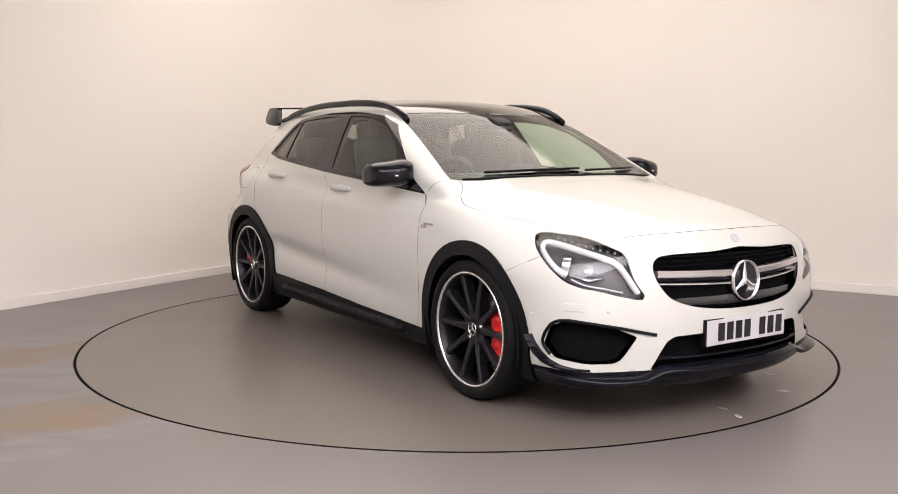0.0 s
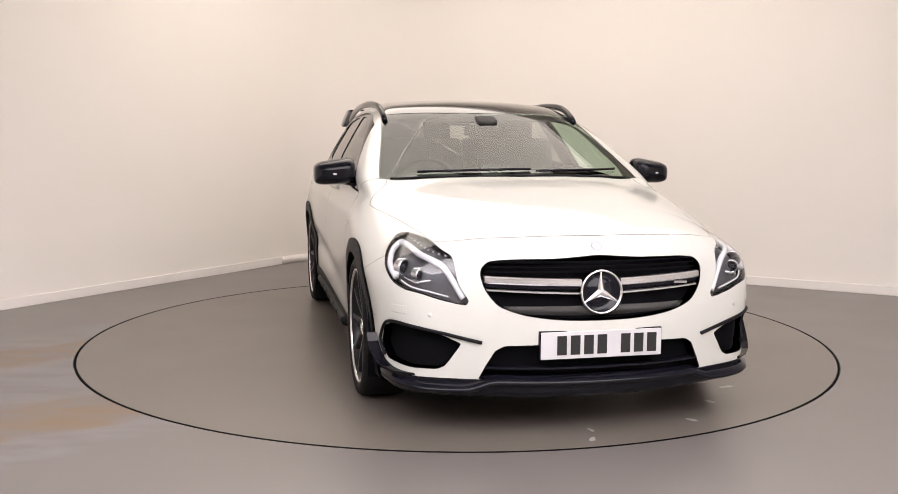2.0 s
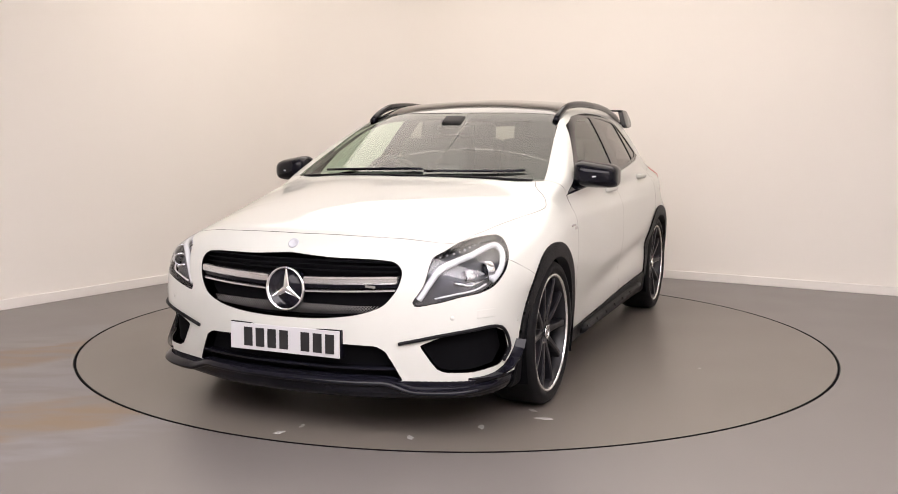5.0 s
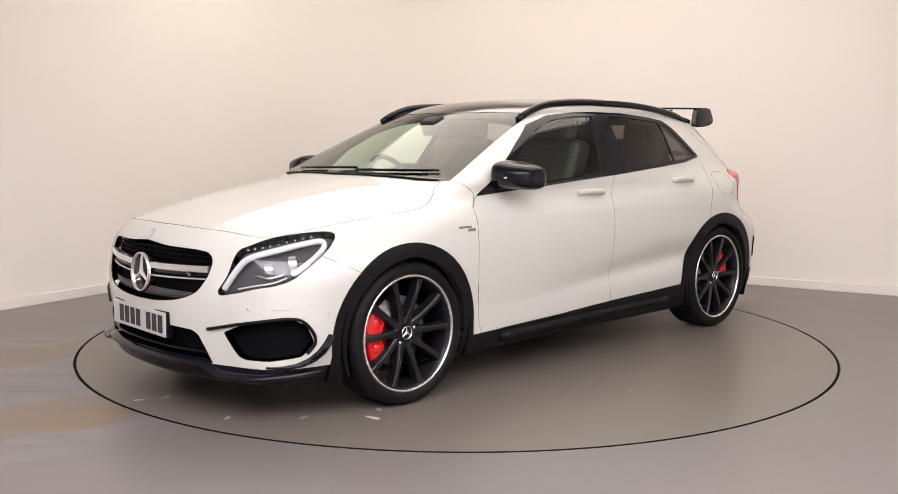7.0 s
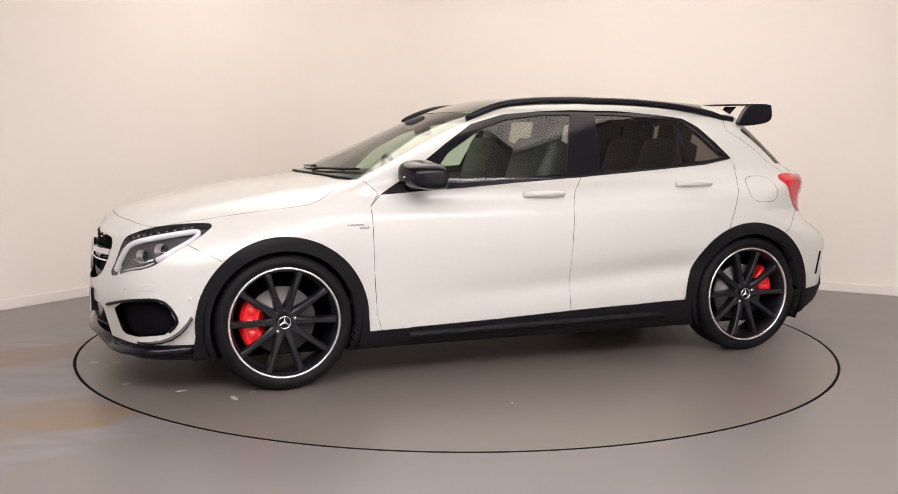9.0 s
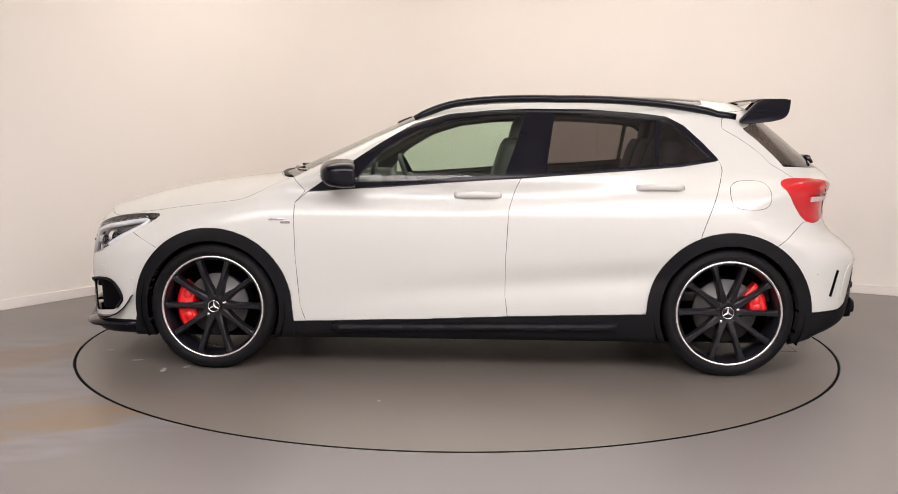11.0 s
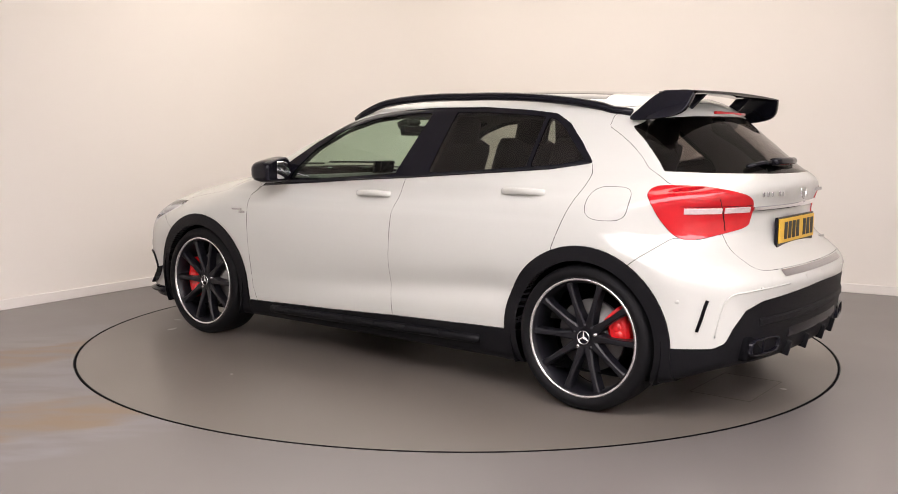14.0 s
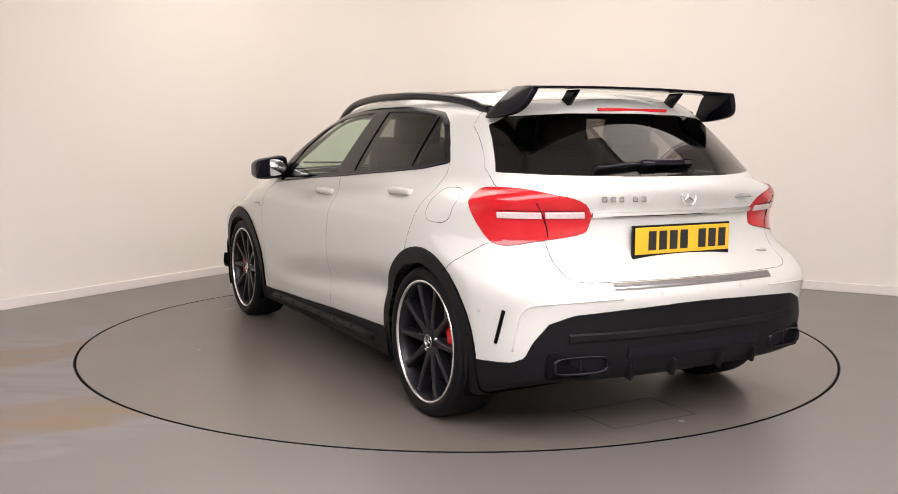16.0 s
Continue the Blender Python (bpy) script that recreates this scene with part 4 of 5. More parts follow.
for s in (1, -1):
    bm, rings = bmesh.new(), []
    for x, o, z in ((2.03, 0.012, 0.258), (1.98, 0.026, 0.260), (1.93, 0.036, 0.268), (1.88, 0.043, 0.288), (1.84, 0.047, 0.318), (1.81, 0.048, 0.352), (1.79, 0.046, 0.385)):
        y = side_y(x, 0.30)
        rings.append([bm.verts.new((x + a, w * s, z + h)) for w, a, h in ((y - 0.01, 0, -0.005), (y + o, -0.006, -0.004), (y + o + 0.003, -0.006, 0.004), (y - 0.01, 0, 0.006))])
    for a, b in zip(rings, rings[1:]):
        for k in range(4):
            bm.faces.new((a[k], a[(k + 1) % 4], b[(k + 1) % 4], b[k]))
    bm.faces.new(rings[0])
    bm.faces.new(rings[-1][::-1])
    bmesh.ops.recalc_face_normals(bm, faces=bm.faces)
    part("canard", bm, GLOSS_BLACK, bumper_f, "black corner flick that rises to the rear", smooth=False)
    top = [corner_at(u, z, 1, s, -0.004) for u, z in rounded([(-1.183, 0.406), (-1.10, 0.425), (-1.02, 0.443), (-0.9, 0.463), (-0.80, 0.469), (-0.745, 0.445), (-0.71, 0.37),
                                                              (-0.745, 0.315)], False, 5)]
    part("intake_trim", tube(top, 0.0075, 6), TRIM, bumper_f, "black intake trim")
    for u, z in ((-0.985, 0.512), (-0.66, 0.475)):
        o = part("parking_sensor", lathe([(0.0001, 0.0006), (0.009, 0.0006), (0.0095, -0.0015), (0.0108, -0.0015), (0.0112, 0.0004), (0.0125, -0.003)], 20), PAINT, bumper_f)
        c = corner_at(u, z, 1, s)
        o.matrix_basis = facing(c, (30 if u < -0.8 else 62) * s)
    part("washer_cover", corner_strip(-0.885, -0.80, 0.508, 0.543, 1, s, 0.003, 10), PAINT, bumper_f, smooth=False)
    # rear bumper: slit, sensors, tail pipes
    slit = [(rx, (side_y(rx, z) + 0.001) * s, z) for rx, z in ((-1.872, 0.425), (-1.882, 0.46), (-1.893, 0.50), (-1.902, 0.535), (-1.910, 0.56))]
    part("slit", tube(slit, 0.008, 6), DARK, bumper_r, "black bumper slit")
    arc = [(rear_x(y, z) - 0.001, y * s, z) for y, z in rounded([(0.80, 0.40), (0.79, 0.50), (0.77, 0.575), (0.70, 0.592), (0.55, 0.60), (0.40, 0.603)], False, 4)]
    part("crease", tube(arc, 0.004, 6), PAINT, bumper_r)
    for y, z in ((0.62, 0.60), (0.22, 0.615)):
        o = part("parking_sensor", lathe([(0.0001, 0.0006), (0.009, 0.0006), (0.0095, -0.0015), (0.0108, -0.0015), (0.0112, 0.0004), (0.0125, -0.003)], 20), PAINT, bumper_r)
        o.matrix_basis = facing((rear_x(y, z), y * s, z), 180 - 15 * s)
    o = part("parking_sensor", lathe([(0.0001, 0.0006), (0.009, 0.0006), (0.0095, -0.0015), (0.0108, -0.0015), (0.0112, 0.0004), (0.0125, -0.003)], 20), PAINT, bumper_r)
    o.matrix_basis = facing((-1.797, side_y(-1.797, 0.548) * s, 0.548), 100 * s)
    pipe = new("tail_pipe")
    pipe.parent = car
    tagged(pipe, "dark twin tail pipe in the rear diffuser")
    yy = 0.565 * s
    m = facing((rear_x(0.565, 0.345) - 0.010, yy, 0.345), 180 - 10 * s)
    bm, rings = bmesh.new(), []
    for k in range(40):
        a = 2 * math.pi * k / 40
        c, d = math.cos(a), math.sin(a)
        e = (abs(c) ** 4 + abs(d) ** 4) ** -0.25
        rings.append([bm.verts.new((c * e * (0.118 + g), h, d * e * (0.036 + g))) for g, h in ((0.0, -0.10), (0.004, -0.02), (0.002, 0.008), (-0.004, 0.012), (-0.009, 0.004), (-0.010, -0.09))])
    for k in range(40):
        a, b = rings[k], rings[(k + 1) % 40]
        for q in range(5):
            bm.faces.new((a[q], a[q + 1], b[q + 1], b[q]))
    bmesh.ops.recalc_face_normals(bm, faces=bm.faces)
    part("outlet", bm, GLOSS_BLACK, pipe, "gloss black rectangular pipe surround").matrix_basis = m
    part("bore", box(0.21, 0.004, 0.056, pose(0, -0.03, 0), 0.001), DARK, pipe, smooth=False).matrix_basis = m
    part("divider", box(0.012, 0.03, 0.060, pose(0, -0.015, 0), 0.003), GLOSS_BLACK, pipe).matrix_basis = m
    part("pipe_recess", box(0.10, 0.29, 0.11, pose(rear_x(0.55, 0.345) + 0.052, 0.55 * s, 0.345, 0, 0, -8 * s), 0.02), DARK, diffuser, "dark pipe recess")
    for y in (0.13, 0.34):
        part("fin", box(0.16, 0.016, 0.07, pose(rear_x(y, 0.33) + 0.06, y * s, 0.318, 0, -14, 0), 0.004), TRIM, diffuser, "black diffuser fin")
part("diffuser_step", sweep_rear(-0.62, 0.62, 0.455, 0.012, 0.035, 0.03), TRIM, diffuser, "black diffuser ledge", smooth=False)
part("diffuser_panel", sweep_rear(-0.36, 0.36, 0.385, 0.006, 0.06, 0.03), GLOSS_BLACK, diffuser, "gloss black diffuser panel", smooth=False)
part("silencer", box(0.26, 0.7, 0.10, pose(-1.80, 0, 0.275), 0.04), DARK, car, "dark exhaust silencer")

# ---- tailgate trim ----
part("tailgate_strip", sweep_rear(-0.44, 0.44, 0.922, 0.011, 0.020, 0.03), CHROME, tailgate, "bright chrome tailgate strip", smooth=False)
bm, rings = bmesh.new(), []
for k in range(41):
    y = -0.43 + 0.86 * k / 40
    rings.append([bm.verts.new((rear_x(abs(y), z) - h, y, z)) for z, h in ((0.634, 0.0), (0.636, 0.004), (0.642, 0.0025), (0.648, 0.004), (0.654, 0.0025), (0.660, 0.004), (0.662, 0.0))])
for a, b in zip(rings, rings[1:]):
    for q in range(6):
        bm.faces.new((a[q], a[q + 1], b[q + 1], b[q]))
bmesh.ops.recalc_face_normals(bm, faces=bm.faces)
part("loading_strip", bm, BADGE, bumper_r, "brushed steel ribbed loading strip", smooth=False)
em = part("emblem", emblem(0.040, 0.006), CHROME, tailgate, "chrome ring emblem")
em.matrix_basis = facing((rear_x(0, 0.99) - 0.002, 0, 0.99), 180, 6)
for y in (0.40, 0.362, 0.324, 0.262, 0.222):
    part("badge_bar", box(0.006, 0.026, 0.022, pose(rear_x(y, 0.985) - 0.002, y, 0.985, 0, 0, 6), 0.003), BADGE, tailgate, smooth=False)
part("badge_bar", box(0.006, 0.13, 0.016, pose(rear_x(0.33, 0.985) - 0.002, -0.33, 0.985, 0, 0, -7), 0.003), BADGE, tailgate, smooth=False)
part("badge_bar", box(0.005, 0.09, 0.010, pose(rear_x(0.48, 0.735) - 0.002, -0.47, 0.735, 0, 0, -14), 0.002), BADGE, tailgate, smooth=False)
part("brake_lamp", box(0.012, 0.39, 0.014, pose(rear_x(0.1, 1.355) - 0.004, 0, 1.355), 0.003), RED_LENS, tailgate, "thin red high-level brake lamp")
wiper = [(rear_x(abs(y), z) - 0.02, y, z) for y, z in ((-0.03, 1.125), (0.10, 1.130), (0.25, 1.122), (0.38, 1.108))]
part("rear_wiper", tube(wiper, 0.010, 8), GLOSS_BLACK, tailgate, "black rear wiper")
part("wiper_cover", tube([(rear_x(abs(y), z) - 0.02, y, z) for y, z in ((-0.07, 1.128), (0.0, 1.128), (0.12, 1.128), (0.18, 1.126))], 0.019, 10, flat=0.9), GLOSS_BLACK, tailgate)

# rear wing
wing = new("rear_wing")
wing.parent = car
tagged(wing, "black rear roof wing with end plates")


def plate_xz(points, y, thick, lean=0.0):
    bm = bmesh.new()
    a = [bm.verts.new((x, y + lean * (z - 1.31), z)) for x, z in points]
    b = [bm.verts.new((x, y + lean * (z - 1.31) - thick, z)) for x, z in points]
    bm.faces.new(a)
    bm.faces.new(b[::-1])
    for i in range(len(a)):
        bm.faces.new((a[i], b[i], b[(i + 1) % len(a)], a[(i + 1) % len(a)]))
    bmesh.ops.recalc_face_normals(bm, faces=bm.faces)
    return bevelled(bm, 0.006)


for s in (1, -1):
    outline_pts = rounded([(-1.435, 1.315), (-1.475, 1.375), (-1.55, 1.438), (-1.64, 1.447), (-1.70, 1.443), (-1.71, 1.425), (-1.68, 1.352), (-1.59, 1.322)], True, 4)
    part("end_plate", plate_xz([tuple(p) for p in outline_pts], 0.635 * s, 0.035 * s, -0.50 * s), GLOSS_BLACK, wing, "black wing end plate")
    part("strut", plate_xz([(-1.52, 1.375), (-1.58, 1.438), (-1.66, 1.438), (-1.58, 1.36)], 0.305 * s, 0.022 * s), GLOSS_BLACK, wing, "black wing strut")
bm = bmesh.new()
rings = []
for k in range(31):
    y = -0.565 + 1.13 * k / 30
    z = 1.436 + 0.012 * (1 - (y / 0.6) ** 2)
    prof = ((-1.54, 0.003), (-1.58, 0.009), (-1.64, 0.009), (-1.71, 0.005), (-1.713, 0.0), (-1.64, -0.004), (-1.58, -0.005), (-1.545, -0.003))
    rings.append([bm.verts.new((x, y, z + h)) for x, h in prof])
for a, b in zip(rings, rings[1:]):
    for i in range(8):
        bm.faces.new((a[i], a[(i + 1) % 8], b[(i + 1) % 8], b[i]))
bm.faces.new(rings[0])
bm.faces.new(rings[-1][::-1])
bmesh.ops.recalc_face_normals(bm, faces=bm.faces)
part("wing_blade", bm, GLOSS_BLACK, wing, "slim black wing blade")

# ---- sides: rails, handles, mirrors, badges, sill inserts ----
for s, door_f, door_r, fender, trim_ob, sill_ob in zip((1, -1), doors_f, doors_r, fenders, trims, sills):
    pts = []
    for k in range(37):
        u = k / 36
        x, y = 0.30 - 1.72 * u, 0.600 - 0.04 * abs(u - 0.45)
        lift = 0.002 + 0.050 * math.sin(math.pi * min(1, u * 1.06 + 0.0)) ** 0.6 if u < 0.94 else 0.002
        pts.append((x, y * s, top_z(x, y) + lift))
    part("roof_rail", tube(pts, 0.0165, 8, flat=1.25), GLOSS_BLACK, car, "gloss black roof rail")
    for door, cx, cz in ((door_f, -0.048, 0.932), (door_r, -0.99, 0.977)):
        pts, bowl = [], bmesh.new()
        for k in range(13):
            u = -1 + k / 6
            x = cx + 0.118 * u
            pts.append((x, (side_y(x, cz) + 0.030 * (1 - abs(u) ** 3) - 0.004) * s, cz + 0.006 * (1 - u * u)))
        part("door_handle", tube(pts, 0.013, 10, flat=1.25), PAINT, door, "white door handle")
        bmesh.ops.create_uvsphere(bowl, u_segments=24, v_segments=10, radius=1, matrix=Matrix.Translation((cx, (side_y(cx, cz) - 0.001) * s, cz - 0.006)) @ Matrix.Diagonal((0.085, 0.004, 0.030, 1)))
        part("handle_bowl", bowl, PAINT, door)
    # door mirror
    mirror = new("door_mirror")
    mirror.parent = car
    tagged(mirror, "gloss black door mirror")
    bm = bmesh.new()
    bmesh.ops.create_uvsphere(bm, u_segments=32, v_segments=20, radius=1)
    for v in bm.verts:
        x, y, z = v.co
        e = (abs(x) ** 3.0 + abs(y) ** 4.4 + abs(z) ** 4.0) ** (-1 / 3.8)
        x, y, z = x * e, y * e, z * e
        taper = 1 - 0.16 * max(0, x) - 0.10 * y
        x = max(x, -0.62)
        v.co = (0.655 + 0.108 * x - 0.025 * y, (0.918 + 0.108 * y) * s, 1.042 + 0.068 * z * taper - 0.010 * y)
    bmesh.ops.recalc_face_normals(bm, faces=bm.faces)
    part("shell", bm, GLOSS_BLACK, mirror)
    o = part("mirror_glass", lathe([(0.0001, 0.0), (0.048, 0.0), (0.05, -0.002)], 36), CHROME, mirror, "mirror glass")
    o.matrix_basis = facing((0.584, 0.915 * s, 1.044), 180) @ Matrix.Diagonal((1.7, 1, 1.0, 1))
    part("arm", tube([(0.70, 0.80 * s, 0.972), (0.69, 0.84 * s, 0.985), (0.67, 0.89 * s, 0.995)], 0.026, 10, flat=0.55), GLOSS_BLACK, mirror)
    part("indicator", tube([(0.765 - 0.14 * abs(q) ** 2, (0.915 + 0.09 * q) * s, 1.035 + 0.004 * q) for q in (-0.7, -0.3, 0.1, 0.5, 0.8)], 0.004, 6), FROSTED, mirror)
    # fender badge, sill insert, arch lining, belt strip
    y = side_y(0.99, 0.80)
    part("badge_bar", box(0.085, 0.004, 0.010, pose(1.00, (y + 0.001) * s, 0.803), 0.001), BADGE, fender, smooth=False)
    part("badge_bar", box(0.05, 0.004, 0.014, pose(0.955, (y + 0.001) * s, 0.788), 0.001), BADGE, fender, smooth=False)
    part("sill_insert", tube([(x, (side_y(x, 0.23) + 0.012) * s, 0.228 + 0.022 * (0.75 - x) / 1.5) for x in np.linspace(0.72, -0.78, 22)], 0.026, 8, flat=0.9), TRIM, sill_ob,
         "black sill insert")
    for x in (0.62, 0.40, 0.18, -0.04, -0.26, -0.48):
        z = 0.236 + 0.022 * (0.75 - x) / 1.5
        part("sill_facet", box(0.11, 0.006, 0.020, pose(x, (side_y(x, 0.23) + 0.036) * s, z, 22 * s, 2, 0), 0.002), TRIM, sill_ob, smooth=False)
    part("belt_strip", tube([(x, (side_y(x, z) + 0.002) * s, z) for x, z in ((0.82, 0.950), (0.6, 0.966), (0.41, 0.978), (0.08, 1.004), (-0.294, 1.027), (-0.53, 1.045), (-0.82, 1.066), (-1.1, 1.088),
                                                                         (-1.29, 1.118))], 0.005, 6), GLOSS_BLACK, trim_ob)
    for x in (AX, -AX):
        part("arch_lining", lathe([(0.385, 0.885), (0.392, 0.80), (0.392, 0.5), (0.0001, 0.5)], 40, None, pose(x, 0, WZ) @ Matrix.Diagonal((1, s, 1, 1)), (-25, 205)), DARK, car,
             "black wheel arch lining")

# ---- wheels ----
def wheel(front, s):
    w = new("wheel")
    w.parent = car
    w.matrix_basis = pose(AX if front else -AX, 0.893 * s, WZ, 0, 0, 0 if s > 0 else 180)
    tagged(w, "black ten-spoke wheel with a silver rim edge")
    part("tyre", lathe([(0.262, -0.225), (0.29, -0.232), (0.317, -0.228), (0.330, -0.205), (0.334, -0.17), (0.334, -0.045), (0.331, -0.022), (0.320, -0.005), (0.312, -0.003), (0.307, 0.001),
                        (0.292, 0.002), (0.280, -0.004), (0.2745, -0.012)], 96), RUBBER, w, "black road tyre")
    rim = part("rim", lathe([(0.264, -0.22), (0.256, -0.2), (0.244, -0.12), (0.246, -0.05), (0.254, -0.022), (0.262, -0.012)], 96), RIM_BLACK, w)
    part("rim_edge", lathe([(0.261, -0.013), (0.2625, -0.007), (0.266, -0.0045), (0.271, -0.0045), (0.274, -0.007), (0.2755, -0.014)], 96), SILVER, w, "machined silver rim edge")
    for k in range(10):
        a = math.radians(90 + 18 + 36 * k)
        d, t = Vector((math.cos(a), 0, math.sin(a))), Vector((-math.sin(a), 0, math.cos(a)))
        bm = bmesh.new()
        rings = []
        for r, wd, y in ((0.045, 0.023, -0.040), (0.075, 0.019, -0.036), (0.13, 0.0135, -0.028), (0.20, 0.0125, -0.022), (0.243, 0.015, -0.020), (0.256, 0.021, -0.022)):
            rings.append([bm.verts.new(d * r + t * wd * q + Vector((0, y + h, 0))) for q, h in ((-1.25, -0.05), (-1, -0.006), (-0.55, 0.0), (0.55, 0.0), (1, -0.006), (1.25, -0.05))])
        for p, q in zip(rings, rings[1:]):
            for i in range(6):
                bm.faces.new((p[i], p[(i + 1) % 6], q[(i + 1) % 6], q[i]))
        bmesh.ops.recalc_face_normals(bm, faces=bm.faces)
        part("spoke", bm, RIM_BLACK, w, smooth=False)
    part("hub", lathe([(0.0001, -0.040), (0.034, -0.040), (0.036, -0.038), (0.060, -0.040), (0.072, -0.05), (0.078, -0.09)], 48), RIM_BLACK, w)
    part("hub_cap", lathe([(0.0001, -0.031), (0.026, -0.031), (0.030, -0.036)], 40), GLOSS_BLACK, w, "black hub cap")
    em = part("hub_emblem", emblem(0.031, 0.004), CHROME, w, "chrome ring emblem")
    em.matrix_basis = pose(0, -0.031, 0)
    for k in range(5):
        a = math.radians(90 + 72 * k)
        o = part("wheel_bolt", lathe([(0.0001, 0.006), (0.007, 0.006), (0.0085, 0.0), (0.012, -0.002)], 12), BADGE if k % 2 else RIM_BLACK, w)
        o.matrix_basis = pose(0.055 * math.cos(a), -0.040, 0.055 * math.sin(a))
    part("brake_disc", lathe([(0.07, -0.085), (0.075, -0.098), (0.165, -0.100), (0.165, -0.128), (0.07, -0.128)], 64), STEEL, w, "drilled steel brake disc")
    part("wheel_back", lathe([(0.0001, -0.17), (0.16, -0.17), (0.17, -0.19)], 48), DARK, w)
    mid = (0 if front else 158) if s > 0 else (180 if front else 22)
    half = 38 if front else 24
    bm = lathe([(0.115, -0.075), (0.125, -0.058), (0.195, -0.060), (0.212, -0.075), (0.214, -0.14), (0.115, -0.14), (0.115, -0.075)], 14, None, None, (mid - half, mid + half))
    bmesh.ops.holes_fill(bm, edges=[e for e in bm.edges if len(e.link_faces) == 1], sides=0)
    cal = part("caliper", bevelled(bm, 0.004), RED, w, "red brake caliper")
    for k in (-1, 0, 1):
        a = math.radians(mid + half * 0.55 * k)
        o = part("piston_cover", lathe([(0.0001, 0.006), (0.020, 0.005), (0.024, 0)], 20), RED, w)
        o.matrix_basis = pose(0.16 * math.cos(a), -0.0605, 0.16 * math.sin(a))
    return w


for is_front in (True, False):
    for s in (1, -1):
        wheel(is_front, s)

# ---- cabin seen through the glass ----
part("cabin_floor", box(3.0, 1.5, 0.05, pose(-0.4, 0, 0.40), 0.01), CABIN, car, "dark cabin floor", smooth=False)
part("bulkhead", box(0.05, 1.45, 0.5, pose(0.95, 0, 0.68), 0.01), CABIN, car, smooth=False)
dash = new("dashboard")
dash.parent = car
tagged(dash, "dark dashboard under the windscreen")
part("top", box(0.42, 1.42, 0.16, pose(0.78, 0, 0.915, 0, 6, 0), 0.05), LEATHER, dash)
part("cowl", box(0.20, 0.30, 0.10, pose(0.62, -0.37, 0.985), 0.04), LEATHER, dash)
part("screen", box(0.015, 0.19, 0.11, pose(0.60, 0.02, 1.03, 0, -12, 0), 0.004), GLOSS_BLACK, dash)
sw = new("steering_wheel")
sw.parent = car
tagged(sw, "dark leather steering wheel")
sw.matrix_basis = facing((0.40, -0.37, 0.945), 180, 24)
bm = lathe([(0.185 + 0.016 * math.cos(a), 0.016 * math.sin(a)) for a in np.linspace(0, 2 * math.pi, 11)], 48)
part("rim", bm, LEATHER, sw)
part("boss", lathe([(0.0001, 0.03), (0.05, 0.03), (0.07, 0.01), (0.07, -0.03)], 28), LEATHER, sw)
for a in (0, 180, 270):
    m = Matrix.Rotation(math.radians(-a), 4, "Y") @ pose(0.12, 0, 0)
    part("spoke", box(0.13, 0.015, 0.035, m, 0.005), SILVER, sw)


def seat(x, y, wide=0.5):
    st = new("seat")
    st.parent = car
    tagged(st, "black leather car seat with headrest")
    part("cushion", box(0.50, wide, 0.18, pose(x, y, 0.60, 0, -8, 0), 0.06), LEATHER, st)
    part("backrest", box(0.16, wide, 0.62, pose(x - 0.29, y, 0.93, 0, -18, 0), 0.06), LEATHER, st)
    part("headrest", box(0.10, 0.27, 0.19, pose(x - 0.40, y, 1.255, 0, -12, 0), 0.045), LEATHER, st)
    for q in (-0.06, 0.06):
        part("post", tube([(x - 0.37, y + q, 1.15), (x - 0.395, y + q, 1.2)], 0.006, 6), CHROME, st)


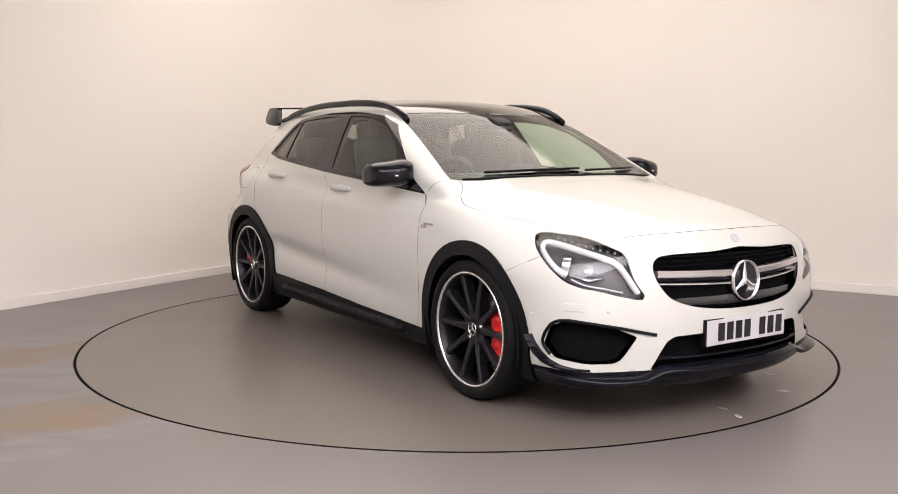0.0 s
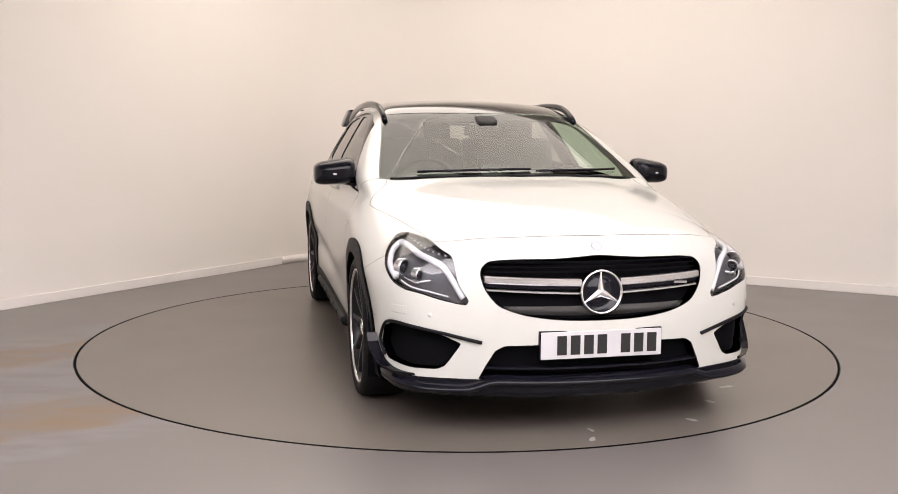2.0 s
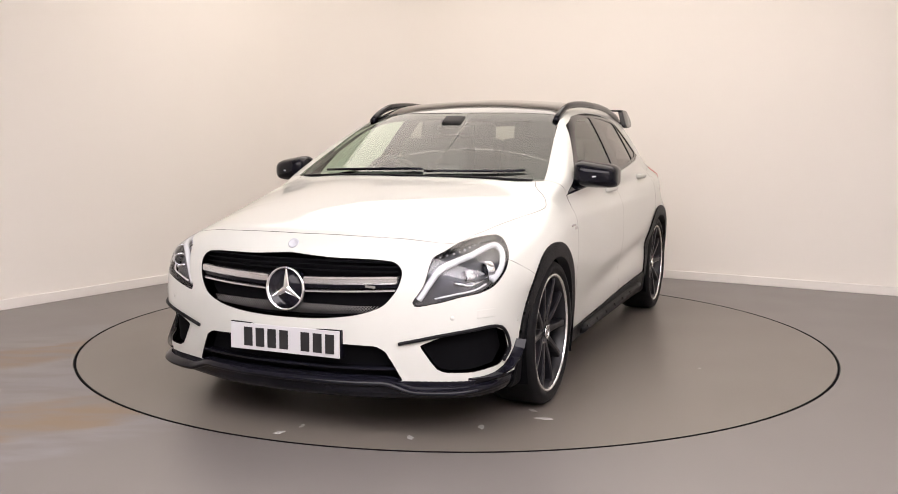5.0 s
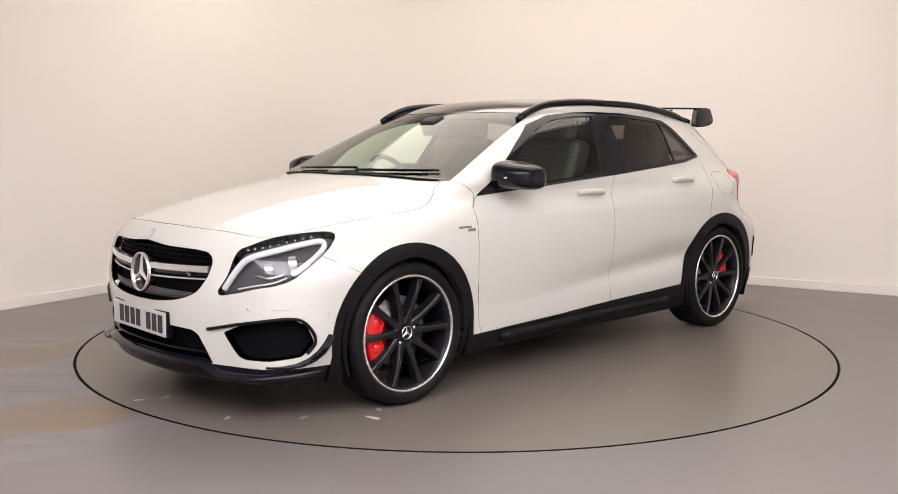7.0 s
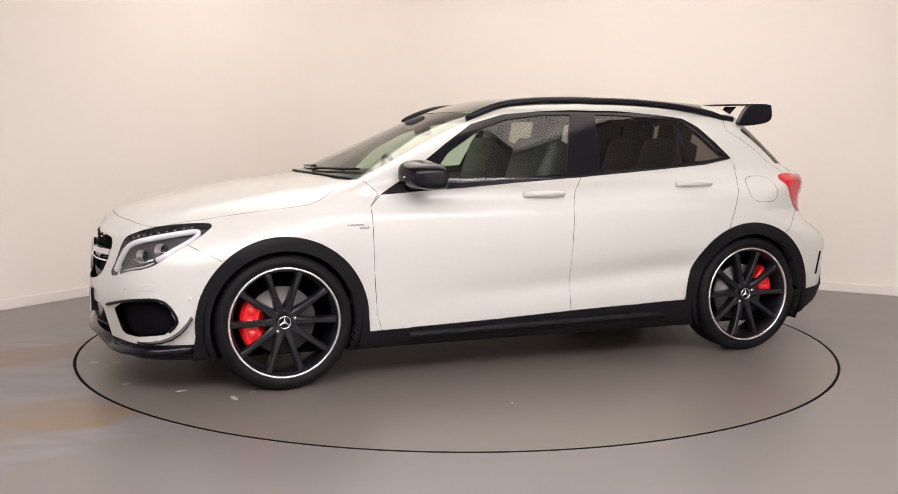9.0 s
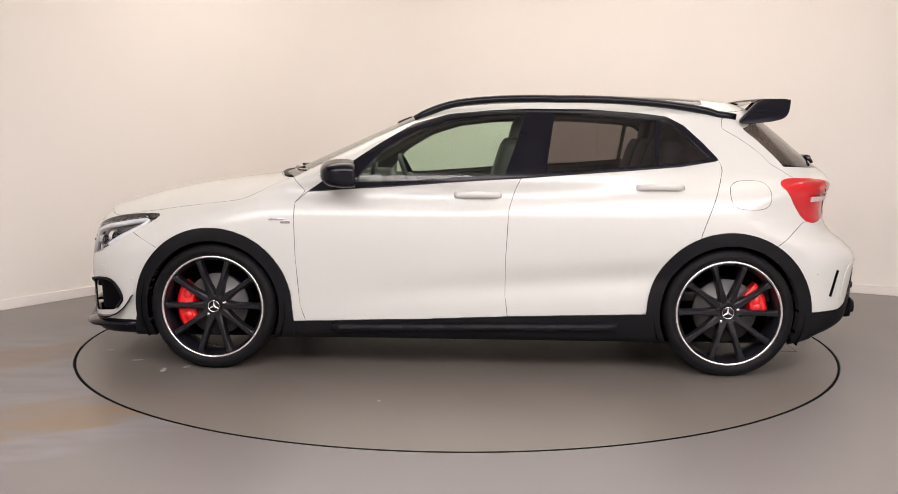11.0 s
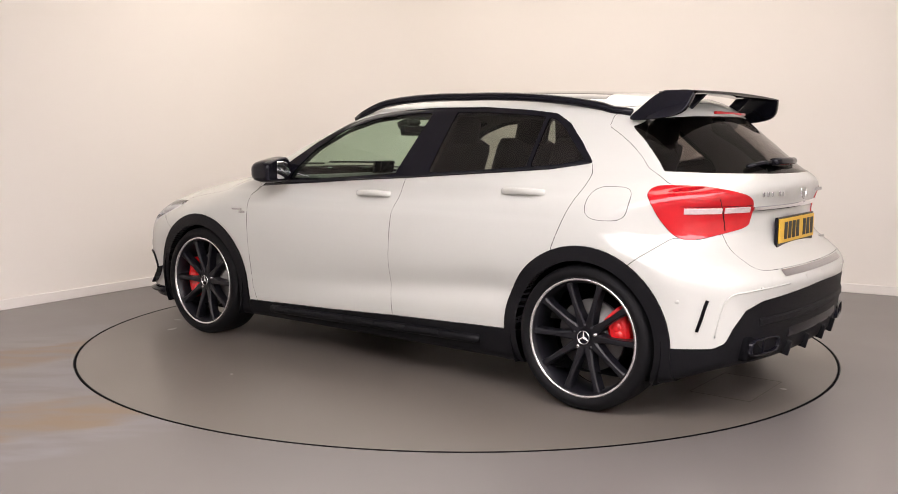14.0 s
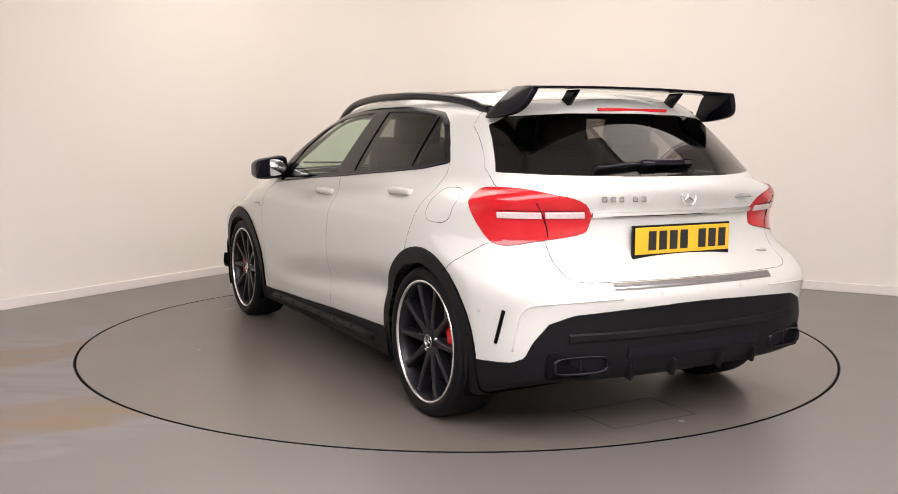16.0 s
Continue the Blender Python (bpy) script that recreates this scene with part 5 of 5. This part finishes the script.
seat(0.12, 0.37)
seat(0.12, -0.37)
for y in (0.42, 0.0, -0.42):
    seat(-0.72, y, 0.42)
part("parcel_shelf", box(0.62, 1.2, 0.03, pose(-1.45, 0, 0.99), 0.01), CABIN, car, "dark parcel shelf", smooth=False)
rv = new("interior_mirror")
rv.parent = car
tagged(rv, "interior mirror behind the windscreen")
part("shell", box(0.03, 0.24, 0.065, pose(0.36, 0, 1.275, 0, 8, 0), 0.014), GLOSS_BLACK, rv)
part("foot", box(0.10, 0.12, 0.05, pose(0.40, 0, 1.32, 0, 22, 0), 0.015), CABIN, rv)
for y0, y1 in ((-0.52, 0.08), (0.10, 0.60)):
    pts = []
    for k in range(9):
        y = y0 + (y1 - y0) * k / 8
        x = 1.075 - 0.16 * (y / 0.7) ** 2 - 0.022 - 0.03 * (k / 8)
        pts.append((x, y, top_z(x, abs(y)) + 0.010))
    part("windscreen_wiper", tube(pts, 0.0055, 6, flat=1.3), GLOSS_BLACK, car, "black windscreen wiper")
cowl = [(1.105 - 0.155 * (y / 0.7) ** 2, y, top_z(1.105 - 0.155 * (y / 0.7) ** 2, abs(y)) + 0.002) for y in np.linspace(-0.66, 0.66, 25)]
part("scuttle", tube(cowl, 0.012, 6, flat=0.5), TRIM, car, "black plastic scuttle strip")


# ---- what turns: the disc, and the car that stands on it ----
HEADINGS = ((0.0, -55.65), (0.5, -59.19), (1.0, -64.7), (1.5, -70.41), (2.0, -76.59), (2.5, -82.29), (3.0, -88.51), (3.5, -94.21), (4.0, -100.33), (4.5, -106.05), (4.7, -108.42),
            (5.4, -116.76), (6.1, -125.11), (6.8, -133.45), (7.0, -135.81), (7.5, -141.45), (8.0, -147.56), (8.5, -153.29), (9.0, -159.34), (9.2, -161.7), (9.9, -169.7), (10.6, -177.66),
            (11.3, -185.62), (11.5, -187.89), (12.0, -193.83), (12.5, -199.37), (13.0, -205.36), (13.5, -210.99), (14.0, -217.0), (14.5, -222.61), (15.0, -228.7), (15.5, -234.32),
            (16.0, -240.4))


def motions():
    rows_disc, rows_car = [], []
    for t, degrees_turned in HEADINGS:
        turn = pose(0, 0, 0, 0, 0, degrees_turned)
        rows_disc.append((t, pose(0, AXLE_Y, FLOOR_Z) @ turn))
        rows_car.append((t, turn @ pose(-0.0985, 0.101, 0)))
    walk(turntable, rows_disc)
    walk(car, rows_car)


motions()
